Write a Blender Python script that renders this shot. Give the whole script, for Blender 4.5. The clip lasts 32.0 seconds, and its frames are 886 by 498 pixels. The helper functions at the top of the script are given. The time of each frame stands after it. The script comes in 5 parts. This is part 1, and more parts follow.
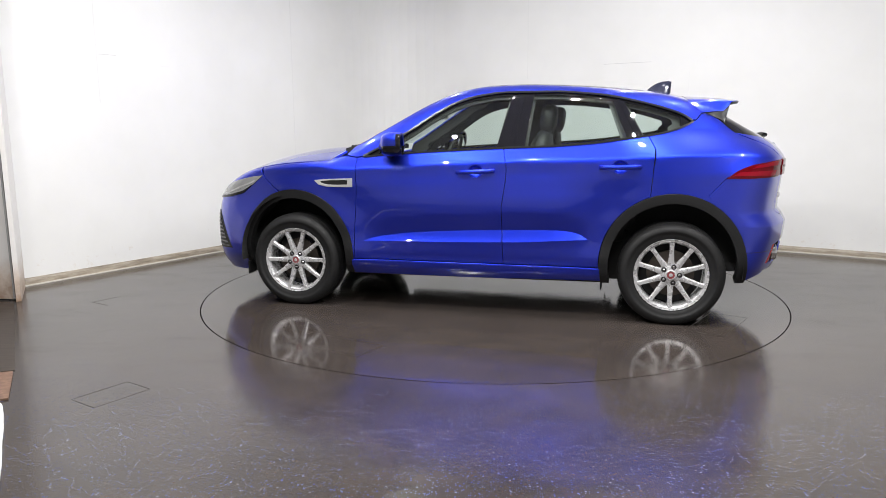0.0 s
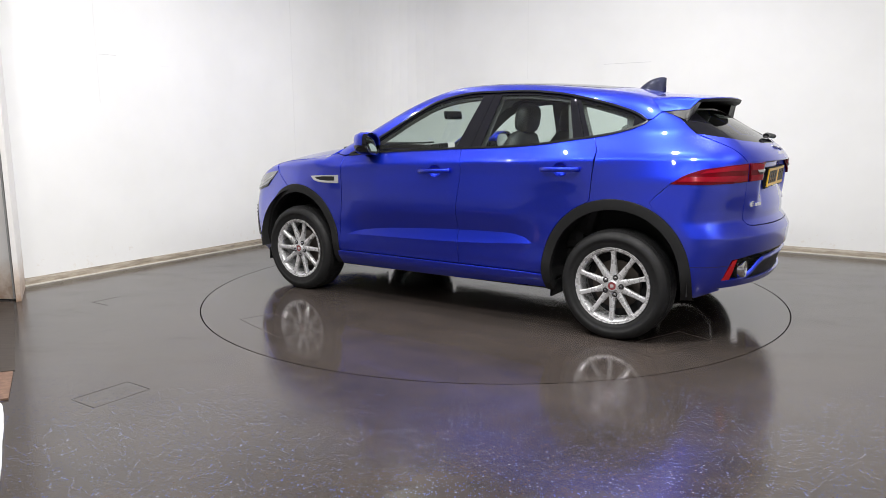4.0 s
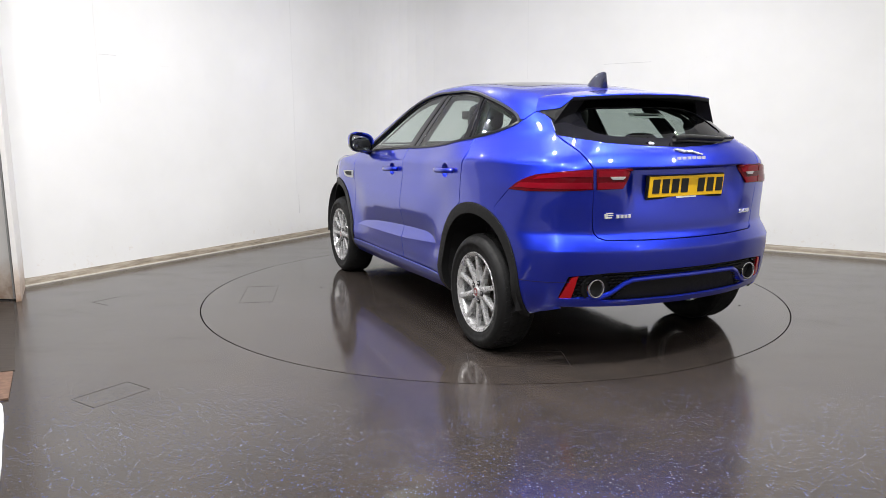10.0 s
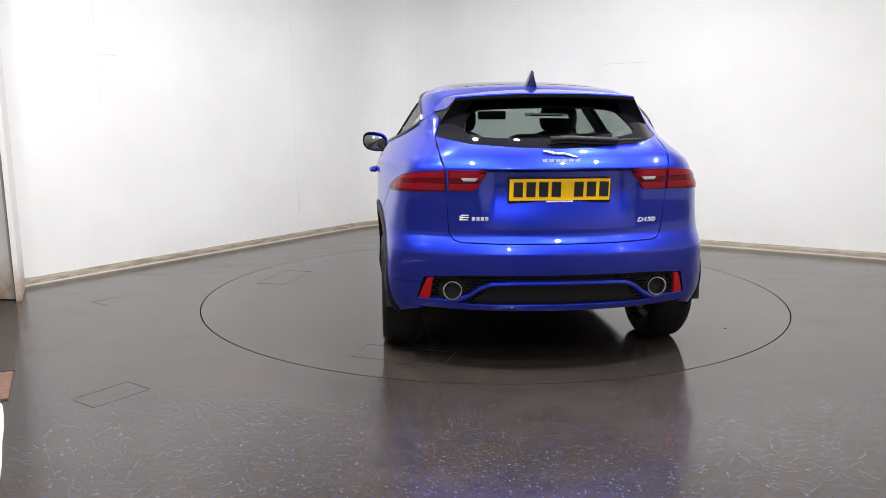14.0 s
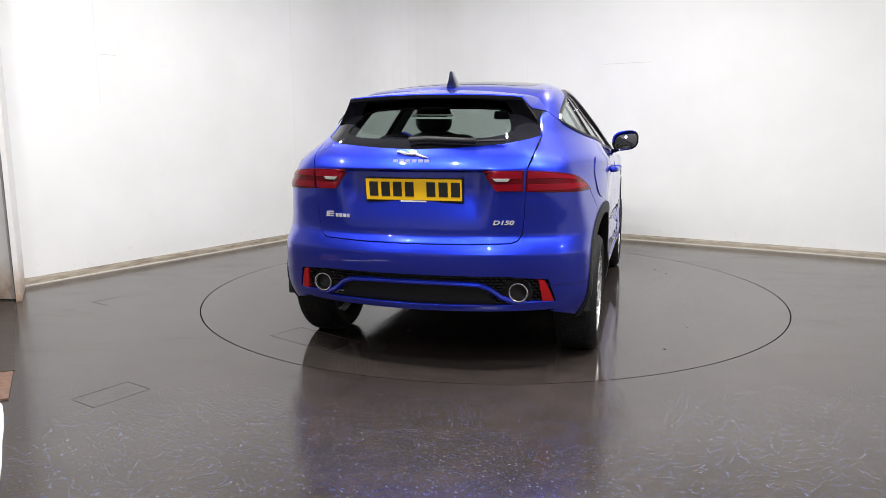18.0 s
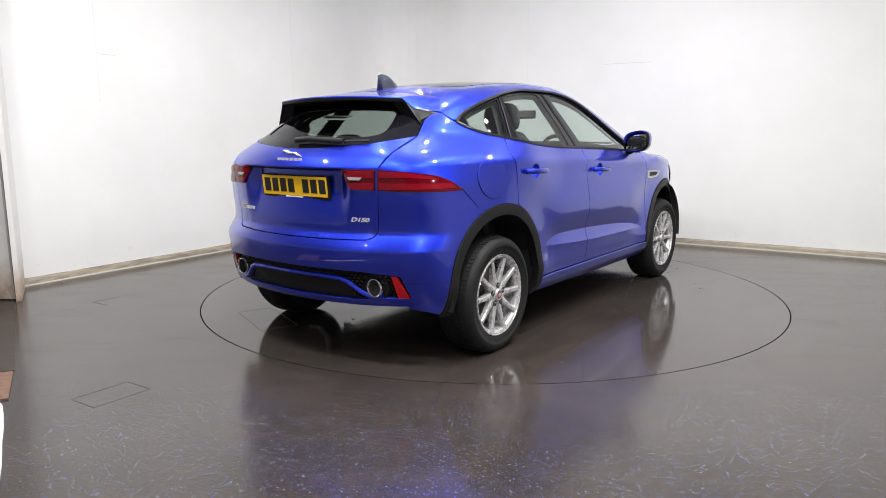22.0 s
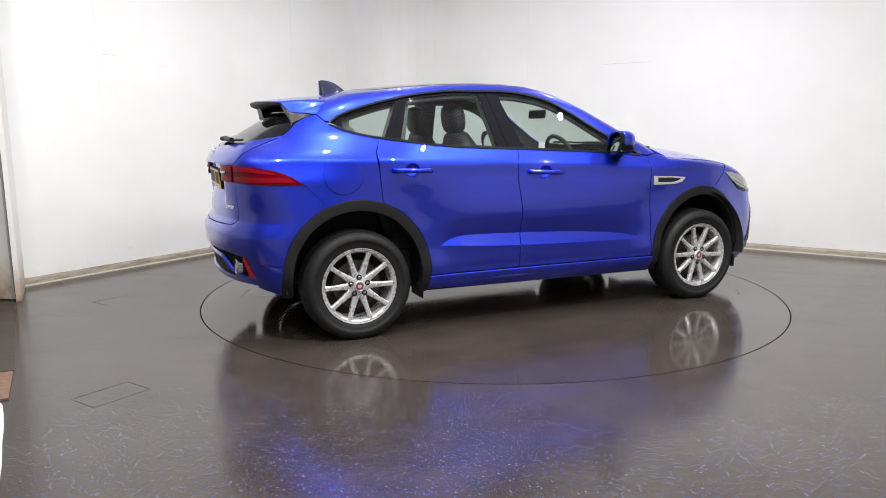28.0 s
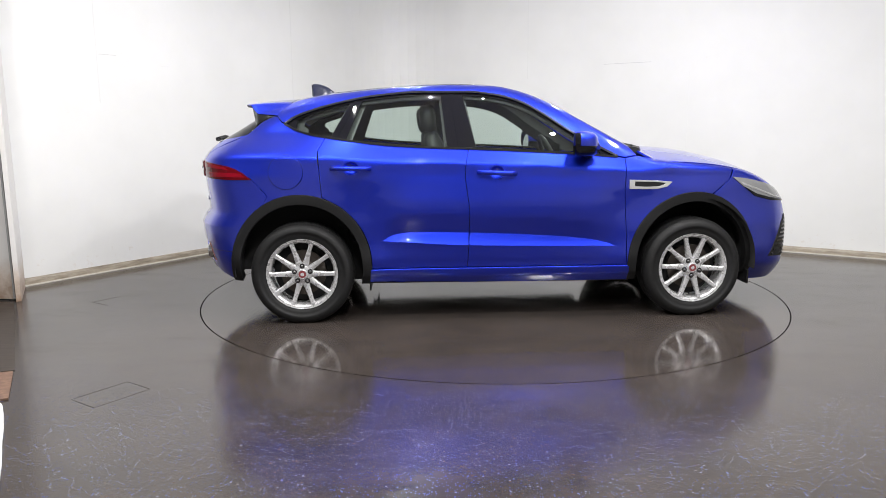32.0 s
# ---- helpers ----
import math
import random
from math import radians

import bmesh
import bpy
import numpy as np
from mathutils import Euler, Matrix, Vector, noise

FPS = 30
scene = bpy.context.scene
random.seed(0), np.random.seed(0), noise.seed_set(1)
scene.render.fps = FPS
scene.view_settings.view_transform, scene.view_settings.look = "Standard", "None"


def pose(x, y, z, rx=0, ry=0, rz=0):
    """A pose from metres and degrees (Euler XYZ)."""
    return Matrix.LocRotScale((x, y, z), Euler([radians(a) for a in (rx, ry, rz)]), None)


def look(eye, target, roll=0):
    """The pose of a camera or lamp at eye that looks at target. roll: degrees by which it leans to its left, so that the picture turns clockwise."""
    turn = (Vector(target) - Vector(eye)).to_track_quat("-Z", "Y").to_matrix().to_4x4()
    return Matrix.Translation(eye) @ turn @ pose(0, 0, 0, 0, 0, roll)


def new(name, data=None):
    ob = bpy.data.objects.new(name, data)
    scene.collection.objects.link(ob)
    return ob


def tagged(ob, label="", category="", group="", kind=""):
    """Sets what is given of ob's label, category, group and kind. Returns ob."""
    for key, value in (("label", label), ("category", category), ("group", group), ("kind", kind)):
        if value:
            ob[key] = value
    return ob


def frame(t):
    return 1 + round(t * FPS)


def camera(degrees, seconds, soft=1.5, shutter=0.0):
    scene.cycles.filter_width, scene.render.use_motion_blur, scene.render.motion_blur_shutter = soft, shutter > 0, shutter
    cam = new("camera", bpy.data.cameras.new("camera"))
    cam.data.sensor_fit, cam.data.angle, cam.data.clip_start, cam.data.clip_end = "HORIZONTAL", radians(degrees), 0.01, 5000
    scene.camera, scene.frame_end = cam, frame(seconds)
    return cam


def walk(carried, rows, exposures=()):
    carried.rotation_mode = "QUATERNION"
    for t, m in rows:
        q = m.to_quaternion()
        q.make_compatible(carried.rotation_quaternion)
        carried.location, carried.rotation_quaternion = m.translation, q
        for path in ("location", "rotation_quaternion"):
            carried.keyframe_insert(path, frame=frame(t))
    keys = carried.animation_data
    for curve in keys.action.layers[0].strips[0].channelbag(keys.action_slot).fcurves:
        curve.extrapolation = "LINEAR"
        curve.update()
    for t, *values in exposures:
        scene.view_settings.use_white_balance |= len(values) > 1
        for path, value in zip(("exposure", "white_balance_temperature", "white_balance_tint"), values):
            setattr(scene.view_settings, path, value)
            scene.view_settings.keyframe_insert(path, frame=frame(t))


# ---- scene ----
# ---- camera: stands still, looks down a little at the turntable ----
cam = camera(63.31, 32.0, soft=0.8)
CAM_POSE = look((0.0, -5.7991, 1.3019), (-0.3649, -0.0907, 0.3426), -0.3454)
walk(cam, [(0.0, CAM_POSE), (32.0, CAM_POSE)])

# ---- world and lights ----
scene.view_settings.exposure = -0.12
world = bpy.data.worlds.new("world")
world.use_nodes = True
world.node_tree.nodes["Background"].inputs[0].default_value = (0.9, 0.95, 1.0, 1)
world.node_tree.nodes["Background"].inputs[1].default_value = 0.05
scene.world = world
CEILING = 3.75
ROOM_TURN = -29.6                      # the walls' direction in plan
# studio lamps under the ceiling: x, y, watts, side length; each tilted towards the turntable
STUDIO = [(-1.05, -1.45, 46, 0.07), (1.2, -1.5, 46, 0.07), (-0.26, -0.85, 24, 0.06), (0.28, -0.85, 24, 0.06), (-2.3, 0.3, 18, 0.07), (2.1, -0.4, 26, 0.07),
          (-3.0, -2.0, 29, 0.07), (-1.6, -2.8, 50, 0.07), (-0.6, -3.1, 44, 0.07), (0.15, -4.4, 50, 0.07), (1.15, -3.0, 48, 0.07), (1.75, -2.7, 40, 0.07), (3.2, -1.9, 40, 0.07),
          (-2.8, -4.0, 16, 0.07), (3.6, -4.0, 30, 0.07), (0.1, -6.4, 44, 0.07), (-0.9, 1.9, 12, 0.07), (1.5, 1.5, 12, 0.07)]
LAMP_Z = 3.45

for x, y, watts, size in STUDIO:
    lamp = bpy.data.lights.new("studio_light", "AREA")
    lamp.shape, lamp.size, lamp.energy, lamp.color = "DISK", size, watts, (1.0, 0.985, 0.965)
    ob = new("studio_light", lamp)
    ob.matrix_world = look((x, y, LAMP_Z), (x * 0.66, y * 0.66, 0.2))

# ---- materials ----
def mat(name, colour=(0.5, 0.5, 0.5), rough=0.5, metal=0.0, coat=0.0, coat_rough=0.03, spec=0.5):
    m = bpy.data.materials.new(name)
    m.use_nodes = True
    b = m.node_tree.nodes["Principled BSDF"]
    b.inputs["Base Color"].default_value = (*colour, 1)
    b.inputs["Roughness"].default_value = rough
    b.inputs["Metallic"].default_value = metal
    b.inputs["Coat Weight"].default_value = coat
    b.inputs["Coat Roughness"].default_value = coat_rough
    b.inputs["Specular IOR Level"].default_value = spec
    return m


def node(m, kind, **values):
    n = m.node_tree.nodes.new(kind)
    for key, value in values.items():
        if key in n.inputs:
            n.inputs[key].default_value = value
        else:
            setattr(n, key, value)
    return n


def link(m, a, b):
    m.node_tree.links.new(a, b)


def bsdf(m):
    return m.node_tree.nodes["Principled BSDF"]


def coords(m, space="Object", scale=1.0):
    tc = node(m, "ShaderNodeTexCoord")
    mp = node(m, "ShaderNodeMapping")
    mp.inputs["Scale"].default_value = (scale, scale, scale) if isinstance(scale, (int, float)) else scale
    link(m, tc.outputs[space], mp.inputs[0])
    return mp.outputs[0]


def ramp(m, fac, stops):
    r = node(m, "ShaderNodeValToRGB")
    r.color_ramp.elements[0].position, r.color_ramp.elements[0].color = stops[0][0], (*stops[0][1], 1)
    r.color_ramp.elements[1].position, r.color_ramp.elements[1].color = stops[-1][0], (*stops[-1][1], 1)
    for p, c in stops[1:-1]:
        e = r.color_ramp.elements.new(p)
        e.color = (*c, 1)
    link(m, fac, r.inputs[0])
    return r.outputs[0]


def noise_of(m, vec, scale, detail=4.0, rough=0.55):
    n = node(m, "ShaderNodeTexNoise", Scale=scale, Detail=detail, Roughness=rough)
    link(m, vec, n.inputs["Vector"])
    return n.outputs["Fac"]


def bump(m, height, strength, distance=0.01):
    b = node(m, "ShaderNodeBump", Strength=strength, Distance=distance)
    link(m, height, b.inputs["Height"])
    link(m, b.outputs[0], bsdf(m).inputs["Normal"])


def rough_noise(m, scale, low, high, space="Object"):
    f = noise_of(m, coords(m, space), scale)
    r = ramp(m, f, [(0.3, (low,) * 3), (0.7, (high,) * 3)])
    link(m, r, bsdf(m).inputs["Roughness"])
    return f


def make_paint():
    """Metallic blue: a broad soft flake layer under a sharp clear coat."""
    m = mat("blue_metallic_paint", (0.004, 0.03, 0.55), 0.37, 0.84, 1.0, 0.004)
    flake = node(m, "ShaderNodeTexVoronoi", Scale=900.0)
    link(m, coords(m), flake.inputs["Vector"])
    c = ramp(m, flake.outputs["Color"], [(0.0, (0.003, 0.016, 0.38)), (1.0, (0.008, 0.036, 0.67))])
    link(m, c, bsdf(m).inputs["Base Color"])
    bsdf(m).inputs["Coat IOR"].default_value = 1.76
    return m


def make_floor(name, flecks):
    """Dark brown-grey resin, smooth and worn, with or without pale and blue flecks."""
    m = mat(name, (0.035, 0.03, 0.028), 0.2, spec=0.5)
    v = coords(m)
    base = ramp(m, noise_of(m, v, 0.9, 6.0), [(0.3, (0.036, 0.030, 0.0275)), (0.7, (0.054, 0.046, 0.042))])
    streak = ramp(m, noise_of(m, v, 5.0, 8.0, 0.65), [(0.35, (0.86, 0.86, 0.88)), (0.68, (1.16, 1.10, 1.05))])
    mot = node(m, "ShaderNodeMix", data_type="RGBA", blend_type="MULTIPLY")
    mot.inputs[0].default_value = 1.0
    link(m, base, mot.inputs[6])
    link(m, streak, mot.inputs[7])
    colour = mot.outputs[2]
    if flecks:
        # chips are masked by position: they fade in towards low y, with a noise-broken edge
        away = node(m, "ShaderNodeSeparateXYZ")
        link(m, v, away.inputs[0])
        patch = node(m, "ShaderNodeMath", operation="MULTIPLY_ADD")
        link(m, noise_of(m, v, 1.1, 4.0), patch.inputs[0])
        patch.inputs[1].default_value = -1.4
        link(m, away.outputs[1], patch.inputs[2])
        chip_range = node(m, "ShaderNodeMapRange")
        for k, value in ((1, -2.65), (2, -3.6), (3, 0.0), (4, 0.74)):
            chip_range.inputs[k].default_value = value
        link(m, patch.outputs[0], chip_range.inputs[0])
        chip_mask = chip_range.outputs[0]
        # two sizes of chip, each of its own random size and tint
        for scale, keep, big in ((70.0, 0.70, 0.32), (120.0, 0.72, 0.36)):
            vor = node(m, "ShaderNodeTexVoronoi", voronoi_dimensions="2D", Scale=scale)
            link(m, v, vor.inputs["Vector"])
            sep = node(m, "ShaderNodeSeparateColor")
            link(m, vor.outputs["Color"], sep.inputs[0])
            size = node(m, "ShaderNodeMapRange")
            for k, value in ((1, keep), (2, 1.0), (3, 0.02), (4, big)):
                size.inputs[k].default_value = value
            link(m, sep.outputs[0], size.inputs[0])
            less = node(m, "ShaderNodeMath", operation="LESS_THAN")
            link(m, vor.outputs["Distance"], less.inputs[0])
            link(m, size.outputs[0], less.inputs[1])
            more = node(m, "ShaderNodeMath", operation="GREATER_THAN")
            link(m, sep.outputs[0], more.inputs[0])
            more.inputs[1].default_value = keep
            mul = node(m, "ShaderNodeMath", operation="MULTIPLY")
            link(m, less.outputs[0], mul.inputs[0])
            link(m, more.outputs[0], mul.inputs[1])
            # scale the chips by the position mask
            worn = node(m, "ShaderNodeMath", operation="MULTIPLY")
            link(m, mul.outputs[0], worn.inputs[0])
            link(m, chip_mask, worn.inputs[1])
            tint = ramp(m, sep.outputs[1], [(0.0, (0.035, 0.05, 0.22)), (0.36, (0.07, 0.10, 0.27)), (0.56, (0.12, 0.16, 0.29)), (0.72, (0.18, 0.20, 0.27)), (0.76, (0.09, 0.055, 0.035)), (1.0, (0.07, 0.04, 0.026))])
            mix = node(m, "ShaderNodeMix", data_type="RGBA")
            link(m, worn.outputs[0], mix.inputs[0])
            link(m, colour, mix.inputs[6])
            link(m, tint, mix.inputs[7])
            colour = mix.outputs[2]
    link(m, colour, bsdf(m).inputs["Base Color"])
    r = ramp(m, noise_of(m, coords(m, "Object", (1.0, 2.2, 1.0)), 1.7, 9.0, 0.68), [(0.32, ((0.12 if flecks else 0.06),) * 3), (0.55, (0.17 if flecks else 0.11,) * 3), (0.72, (0.26 if flecks else 0.20,) * 3)])
    link(m, r, bsdf(m).inputs["Roughness"])
    fine = node(m, "ShaderNodeMath", operation="MULTIPLY_ADD")
    link(m, noise_of(m, v, 7.0, 2.0), fine.inputs[0])
    fine.inputs[1].default_value = 3.0
    link(m, noise_of(m, v, 160.0 if flecks else 60.0, 3.0), fine.inputs[2])
    bump(m, fine.outputs[0], 0.08 if flecks else 0.035, 0.002)
    return m


def make_wall():
    """White paint with faint clouding and scuffs low on the wall."""
    m = mat("white_wall_paint", (0.8, 0.8, 0.79), 0.5)
    v = coords(m)
    c = ramp(m, noise_of(m, v, 1.3, 5.0), [(0.3, (0.765, 0.765, 0.755)), (0.7, (0.82, 0.82, 0.815))])
    sep = node(m, "ShaderNodeSeparateXYZ")
    link(m, v, sep.inputs[0])
    low = node(m, "ShaderNodeMapRange")
    low.inputs[1].default_value, low.inputs[2].default_value, low.inputs[3].default_value, low.inputs[4].default_value = 0.08, 0.5, 0.12, 0.0
    link(m, sep.outputs[2], low.inputs[0])
    add = node(m, "ShaderNodeMath", operation="ADD")
    link(m, noise_of(m, v, 14.0, 7.0, 0.7), add.inputs[0])
    link(m, low.outputs[0], add.inputs[1])
    mask = ramp(m, add.outputs[0], [(0.69, (0, 0, 0)), (0.86, (1, 1, 1))])
    mix = node(m, "ShaderNodeMix", data_type="RGBA")
    link(m, mask, mix.inputs[0])
    link(m, c, mix.inputs[6])
    mix.inputs[7].default_value = (0.68, 0.63, 0.57, 1)
    link(m, mix.outputs[2], bsdf(m).inputs["Base Color"])
    bump(m, noise_of(m, v, 6.0, 3.0), 0.10, 0.01)
    return m


def make_glass(name, tint, rough=0.0):
    m = bpy.data.materials.new(name)
    m.use_nodes = True
    nt = m.node_tree
    nt.nodes.remove(nt.nodes["Principled BSDF"])
    tr = node(m, "ShaderNodeBsdfTransparent")
    tr.inputs[0].default_value = (*tint, 1)
    gl = node(m, "ShaderNodeBsdfGlossy", Roughness=rough)
    lw = node(m, "ShaderNodeLayerWeight", Blend=0.5)
    p5 = node(m, "ShaderNodeMath", operation="POWER")
    p5.inputs[1].default_value = 5.0
    link(m, lw.outputs["Facing"], p5.inputs[0])
    ma = node(m, "ShaderNodeMath", operation="MULTIPLY_ADD")
    ma.inputs[1].default_value, ma.inputs[2].default_value = 0.91, 0.09
    link(m, p5.outputs[0], ma.inputs[0])
    mx = node(m, "ShaderNodeMixShader")
    link(m, ma.outputs[0], mx.inputs[0])
    link(m, tr.outputs[0], mx.inputs[1])
    link(m, gl.outputs[0], mx.inputs[2])
    link(m, mx.outputs[0], nt.nodes["Material Output"].inputs[0])
    return m


PAINT = make_paint()
FLOOR = make_floor("fleck_resin_floor", True)
DISC = make_floor("plain_resin_floor", False)
WALL = make_wall()
GLASS = make_glass("tinted_car_glass", (0.82, 0.90, 0.86))
GLASS_REAR = make_glass("tailgate_glass", (0.43, 0.48, 0.46))
BLACK_GLOSS = mat("gloss_black_trim", (0.005, 0.005, 0.007), 0.03, 0, 0.0, spec=0.5)
BLACK_PLASTIC = mat("black_grained_plastic", (0.011, 0.011, 0.0115), 0.5, spec=0.25)
rough_noise(BLACK_PLASTIC, 60.0, 0.42, 0.6)
bump(BLACK_PLASTIC, noise_of(BLACK_PLASTIC, coords(BLACK_PLASTIC), 400.0, 2.0), 0.15, 0.001)
BLACK_SATIN = mat("satin_black_trim", (0.004, 0.004, 0.005), 0.3, spec=0.2)
BLACK_MATT = mat("black_liner", (0.018, 0.018, 0.019), 0.8)
RUBBER = mat("tyre_rubber", (0.011, 0.011, 0.0115), 0.65, spec=0.3)
rough_noise(RUBBER, 20.0, 0.5, 0.75)
ALLOY = mat("silver_alloy", (0.62, 0.62, 0.63), 0.30, 0.55, 0.4)
rough_noise(ALLOY, 30.0, 0.22, 0.34)
DARK_METAL = mat("brake_iron", (0.10, 0.085, 0.075), 0.45, 0.8)
rough_noise(DARK_METAL, 40.0, 0.35, 0.6)
CHROME = mat("chrome", (0.8, 0.8, 0.82), 0.06, 1.0)
SATIN = mat("satin_grey_metal", (0.35, 0.35, 0.36), 0.25, 1.0)
SILVER = mat("silver_painted_plastic", (0.50, 0.50, 0.50), 0.3, 0.4, 0.3)
DARK_SATIN = mat("dark_satin_trim", (0.09, 0.09, 0.095), 0.28, 0.9)
REFLECTOR = mat("red_reflector", (0.46, 0.005, 0.010), 0.2, 0, 0.2)
BRIGHT = mat("bright_badge_metal", (0.78, 0.78, 0.79), 0.22, 0.55)
RED_LENS = mat("red_lamp_lens", (0.17, 0.003, 0.010), 0.03, 0, 0.0, spec=0.28)
DARK_RED = mat("dark_red_lens", (0.08, 0.0012, 0.004), 0.03, 0, 0.0, spec=0.28)
CLEAR_LENS = mat("clear_lamp_lens", (0.40, 0.39, 0.39), 0.15, 0.2, 1.0)
LAMP_LENS = mat("smoky_lamp_lens", (0.30, 0.305, 0.31), 0.10, 0.3, 1.0)
YELLOW = mat("yellow_plate", (0.86, 0.50, 0.008), 0.4, 0, 0.2)
INK = mat("black_ink", (0.01, 0.01, 0.01), 0.5)
LEATHER = mat("black_leather", (0.030, 0.030, 0.031), 0.5, spec=0.4)
bump(LEATHER, noise_of(LEATHER, coords(LEATHER), 180.0, 3.0), 0.2, 0.002)
HEADLINER = mat("grey_headliner_cloth", (0.22, 0.22, 0.215), 0.9)
MIRROR = mat("mirror_glass", (0.62, 0.64, 0.65), 0.02, 1.0)
WOOD_TRIM = mat("dusty_cream_skirting", (0.42, 0.37, 0.29), 0.5)
c = ramp(WOOD_TRIM, noise_of(WOOD_TRIM, coords(WOOD_TRIM, "Object", (3, 3, 22)), 2.0, 6.0, 0.65), [(0.3, (0.19, 0.155, 0.115)), (0.6, (0.40, 0.35, 0.28))])
link(WOOD_TRIM, c, bsdf(WOOD_TRIM).inputs["Base Color"])
DOOR_PAINT = mat("grubby_white_paint", (0.78, 0.76, 0.74), 0.45)
v = coords(DOOR_PAINT)
sep = node(DOOR_PAINT, "ShaderNodeSeparateXYZ")
link(DOOR_PAINT, v, sep.inputs[0])
low = node(DOOR_PAINT, "ShaderNodeMapRange")
for k, value in ((1, 0.0), (2, 0.38), (3, 0.62), (4, 0.0)):
    low.inputs[k].default_value = value
link(DOOR_PAINT, sep.outputs[2], low.inputs[0])
grime = node(DOOR_PAINT, "ShaderNodeMath", operation="MULTIPLY")
link(DOOR_PAINT, low.outputs[0], grime.inputs[0])
link(DOOR_PAINT, noise_of(DOOR_PAINT, v, 9.0, 6.0, 0.7), grime.inputs[1])
c = ramp(DOOR_PAINT, grime.outputs[0], [(0.04, (0.78, 0.76, 0.745)), (0.16, (0.62, 0.53, 0.46)), (0.36, (0.30, 0.20, 0.14))])
link(DOOR_PAINT, c, bsdf(DOOR_PAINT).inputs["Base Color"])
# grey of the added unseen walls, dark enough to deepen contrast on the car
UNSEEN_WALL = mat("unseen_wall_grey", (0.46, 0.46, 0.46), 0.6)
c = ramp(UNSEEN_WALL, noise_of(UNSEEN_WALL, coords(UNSEEN_WALL), 1.5, 6.0), [(0.3, (0.43, 0.43, 0.43)), (0.7, (0.50, 0.50, 0.495))])
link(UNSEEN_WALL, c, bsdf(UNSEEN_WALL).inputs["Base Color"])
SEAM = mat("dark_seam", (0.012, 0.011, 0.010), 0.7)
RED_CAP = mat("red_cap_enamel", (0.24, 0.05, 0.055), 0.35, 0.2, 0.5)
WHITE_PAPER = mat("white_sticker", (0.75, 0.78, 0.76), 0.6)

PLANK = mat("dark_doorway_boards", (0.03, 0.022, 0.018), 0.45)
c = ramp(PLANK, noise_of(PLANK, coords(PLANK, "Object", (2, 14, 1)), 3.0, 5.0), [(0.3, (0.02, 0.015, 0.012)), (0.7, (0.06, 0.045, 0.036))])
link(PLANK, c, bsdf(PLANK).inputs["Base Color"])
BROWN = mat("brown_mat", (0.17, 0.10, 0.07), 0.8)
c = ramp(BROWN, noise_of(BROWN, coords(BROWN), 40.0, 4.0), [(0.3, (0.12, 0.07, 0.05)), (0.7, (0.22, 0.13, 0.09))])
link(BROWN, c, bsdf(BROWN).inputs["Base Color"])
LIP = mat("dusty_white_lip", (0.50, 0.47, 0.42), 0.6)
FAINT_SEAM = mat("worn_seam", (0.030, 0.025, 0.021), 0.35)
SCUFF = mat("grey_wall_scuff", (0.60, 0.60, 0.60), 0.6)
FAINT = mat("faint_wall_joint", (0.765, 0.765, 0.76), 0.6)

# ---- mesh helpers ----
def part(name, bm, material, parent=None, label="", smooth=False):
    """Links a bmesh as one mesh object under a thing or part."""
    me = bpy.data.meshes.new(name)
    bm.normal_update()
    bm.to_mesh(me)
    bm.free()
    me.materials.append(material)
    if smooth:
        for p in me.polygons:
            p.use_smooth = True
    ob = new(name, me)
    ob.parent = parent
    if label:
        tagged(ob, label)
    return ob


def group_thing(name, m, label, category, group="", kind=""):
    ob = new(name)
    ob.matrix_basis = m
    return tagged(ob, label, category, group, kind)


def add_box(bm, x0, x1, y0, y1, z0, z1, bevel=0.0, m=None):
    r = bmesh.ops.create_cube(bm, size=1)
    vs = r["verts"]
    bmesh.ops.scale(bm, verts=vs, vec=(x1 - x0, y1 - y0, z1 - z0))
    bmesh.ops.translate(bm, verts=vs, vec=((x0 + x1) / 2, (y0 + y1) / 2, (z0 + z1) / 2))
    if bevel:
        es = list({e for v in vs for e in v.link_edges})
        out = bmesh.ops.bevel(bm, geom=es, offset=bevel, segments=2, affect="EDGES", profile=0.5)
        vs = list({v for f in out["faces"] for v in f.verts} | {v for v in vs if v.is_valid})
    if m is not None:
        bmesh.ops.transform(bm, matrix=m, verts=vs)
    return bm


def box(x0, x1, y0, y1, z0, z1, bevel=0.0, m=None):
    return add_box(bmesh.new(), x0, x1, y0, y1, z0, z1, bevel, m)


def add_lathe(bm, profile, segments=48, m=None):
    """Turns (radius, height) points about the z axis."""
    rings = []
    for r, z in profile:
        rings.append([bm.verts.new((r * math.cos(2 * math.pi * i / segments), r * math.sin(2 * math.pi * i / segments), z)) for i in range(segments)])
    for a, b in zip(rings, rings[1:]):
        for i in range(segments):
            j = (i + 1) % segments
            bm.faces.new((a[i], a[j], b[j], b[i]))
    if m is not None:
        bmesh.ops.transform(bm, matrix=m, verts=[v for ring in rings for v in ring])
    return bm


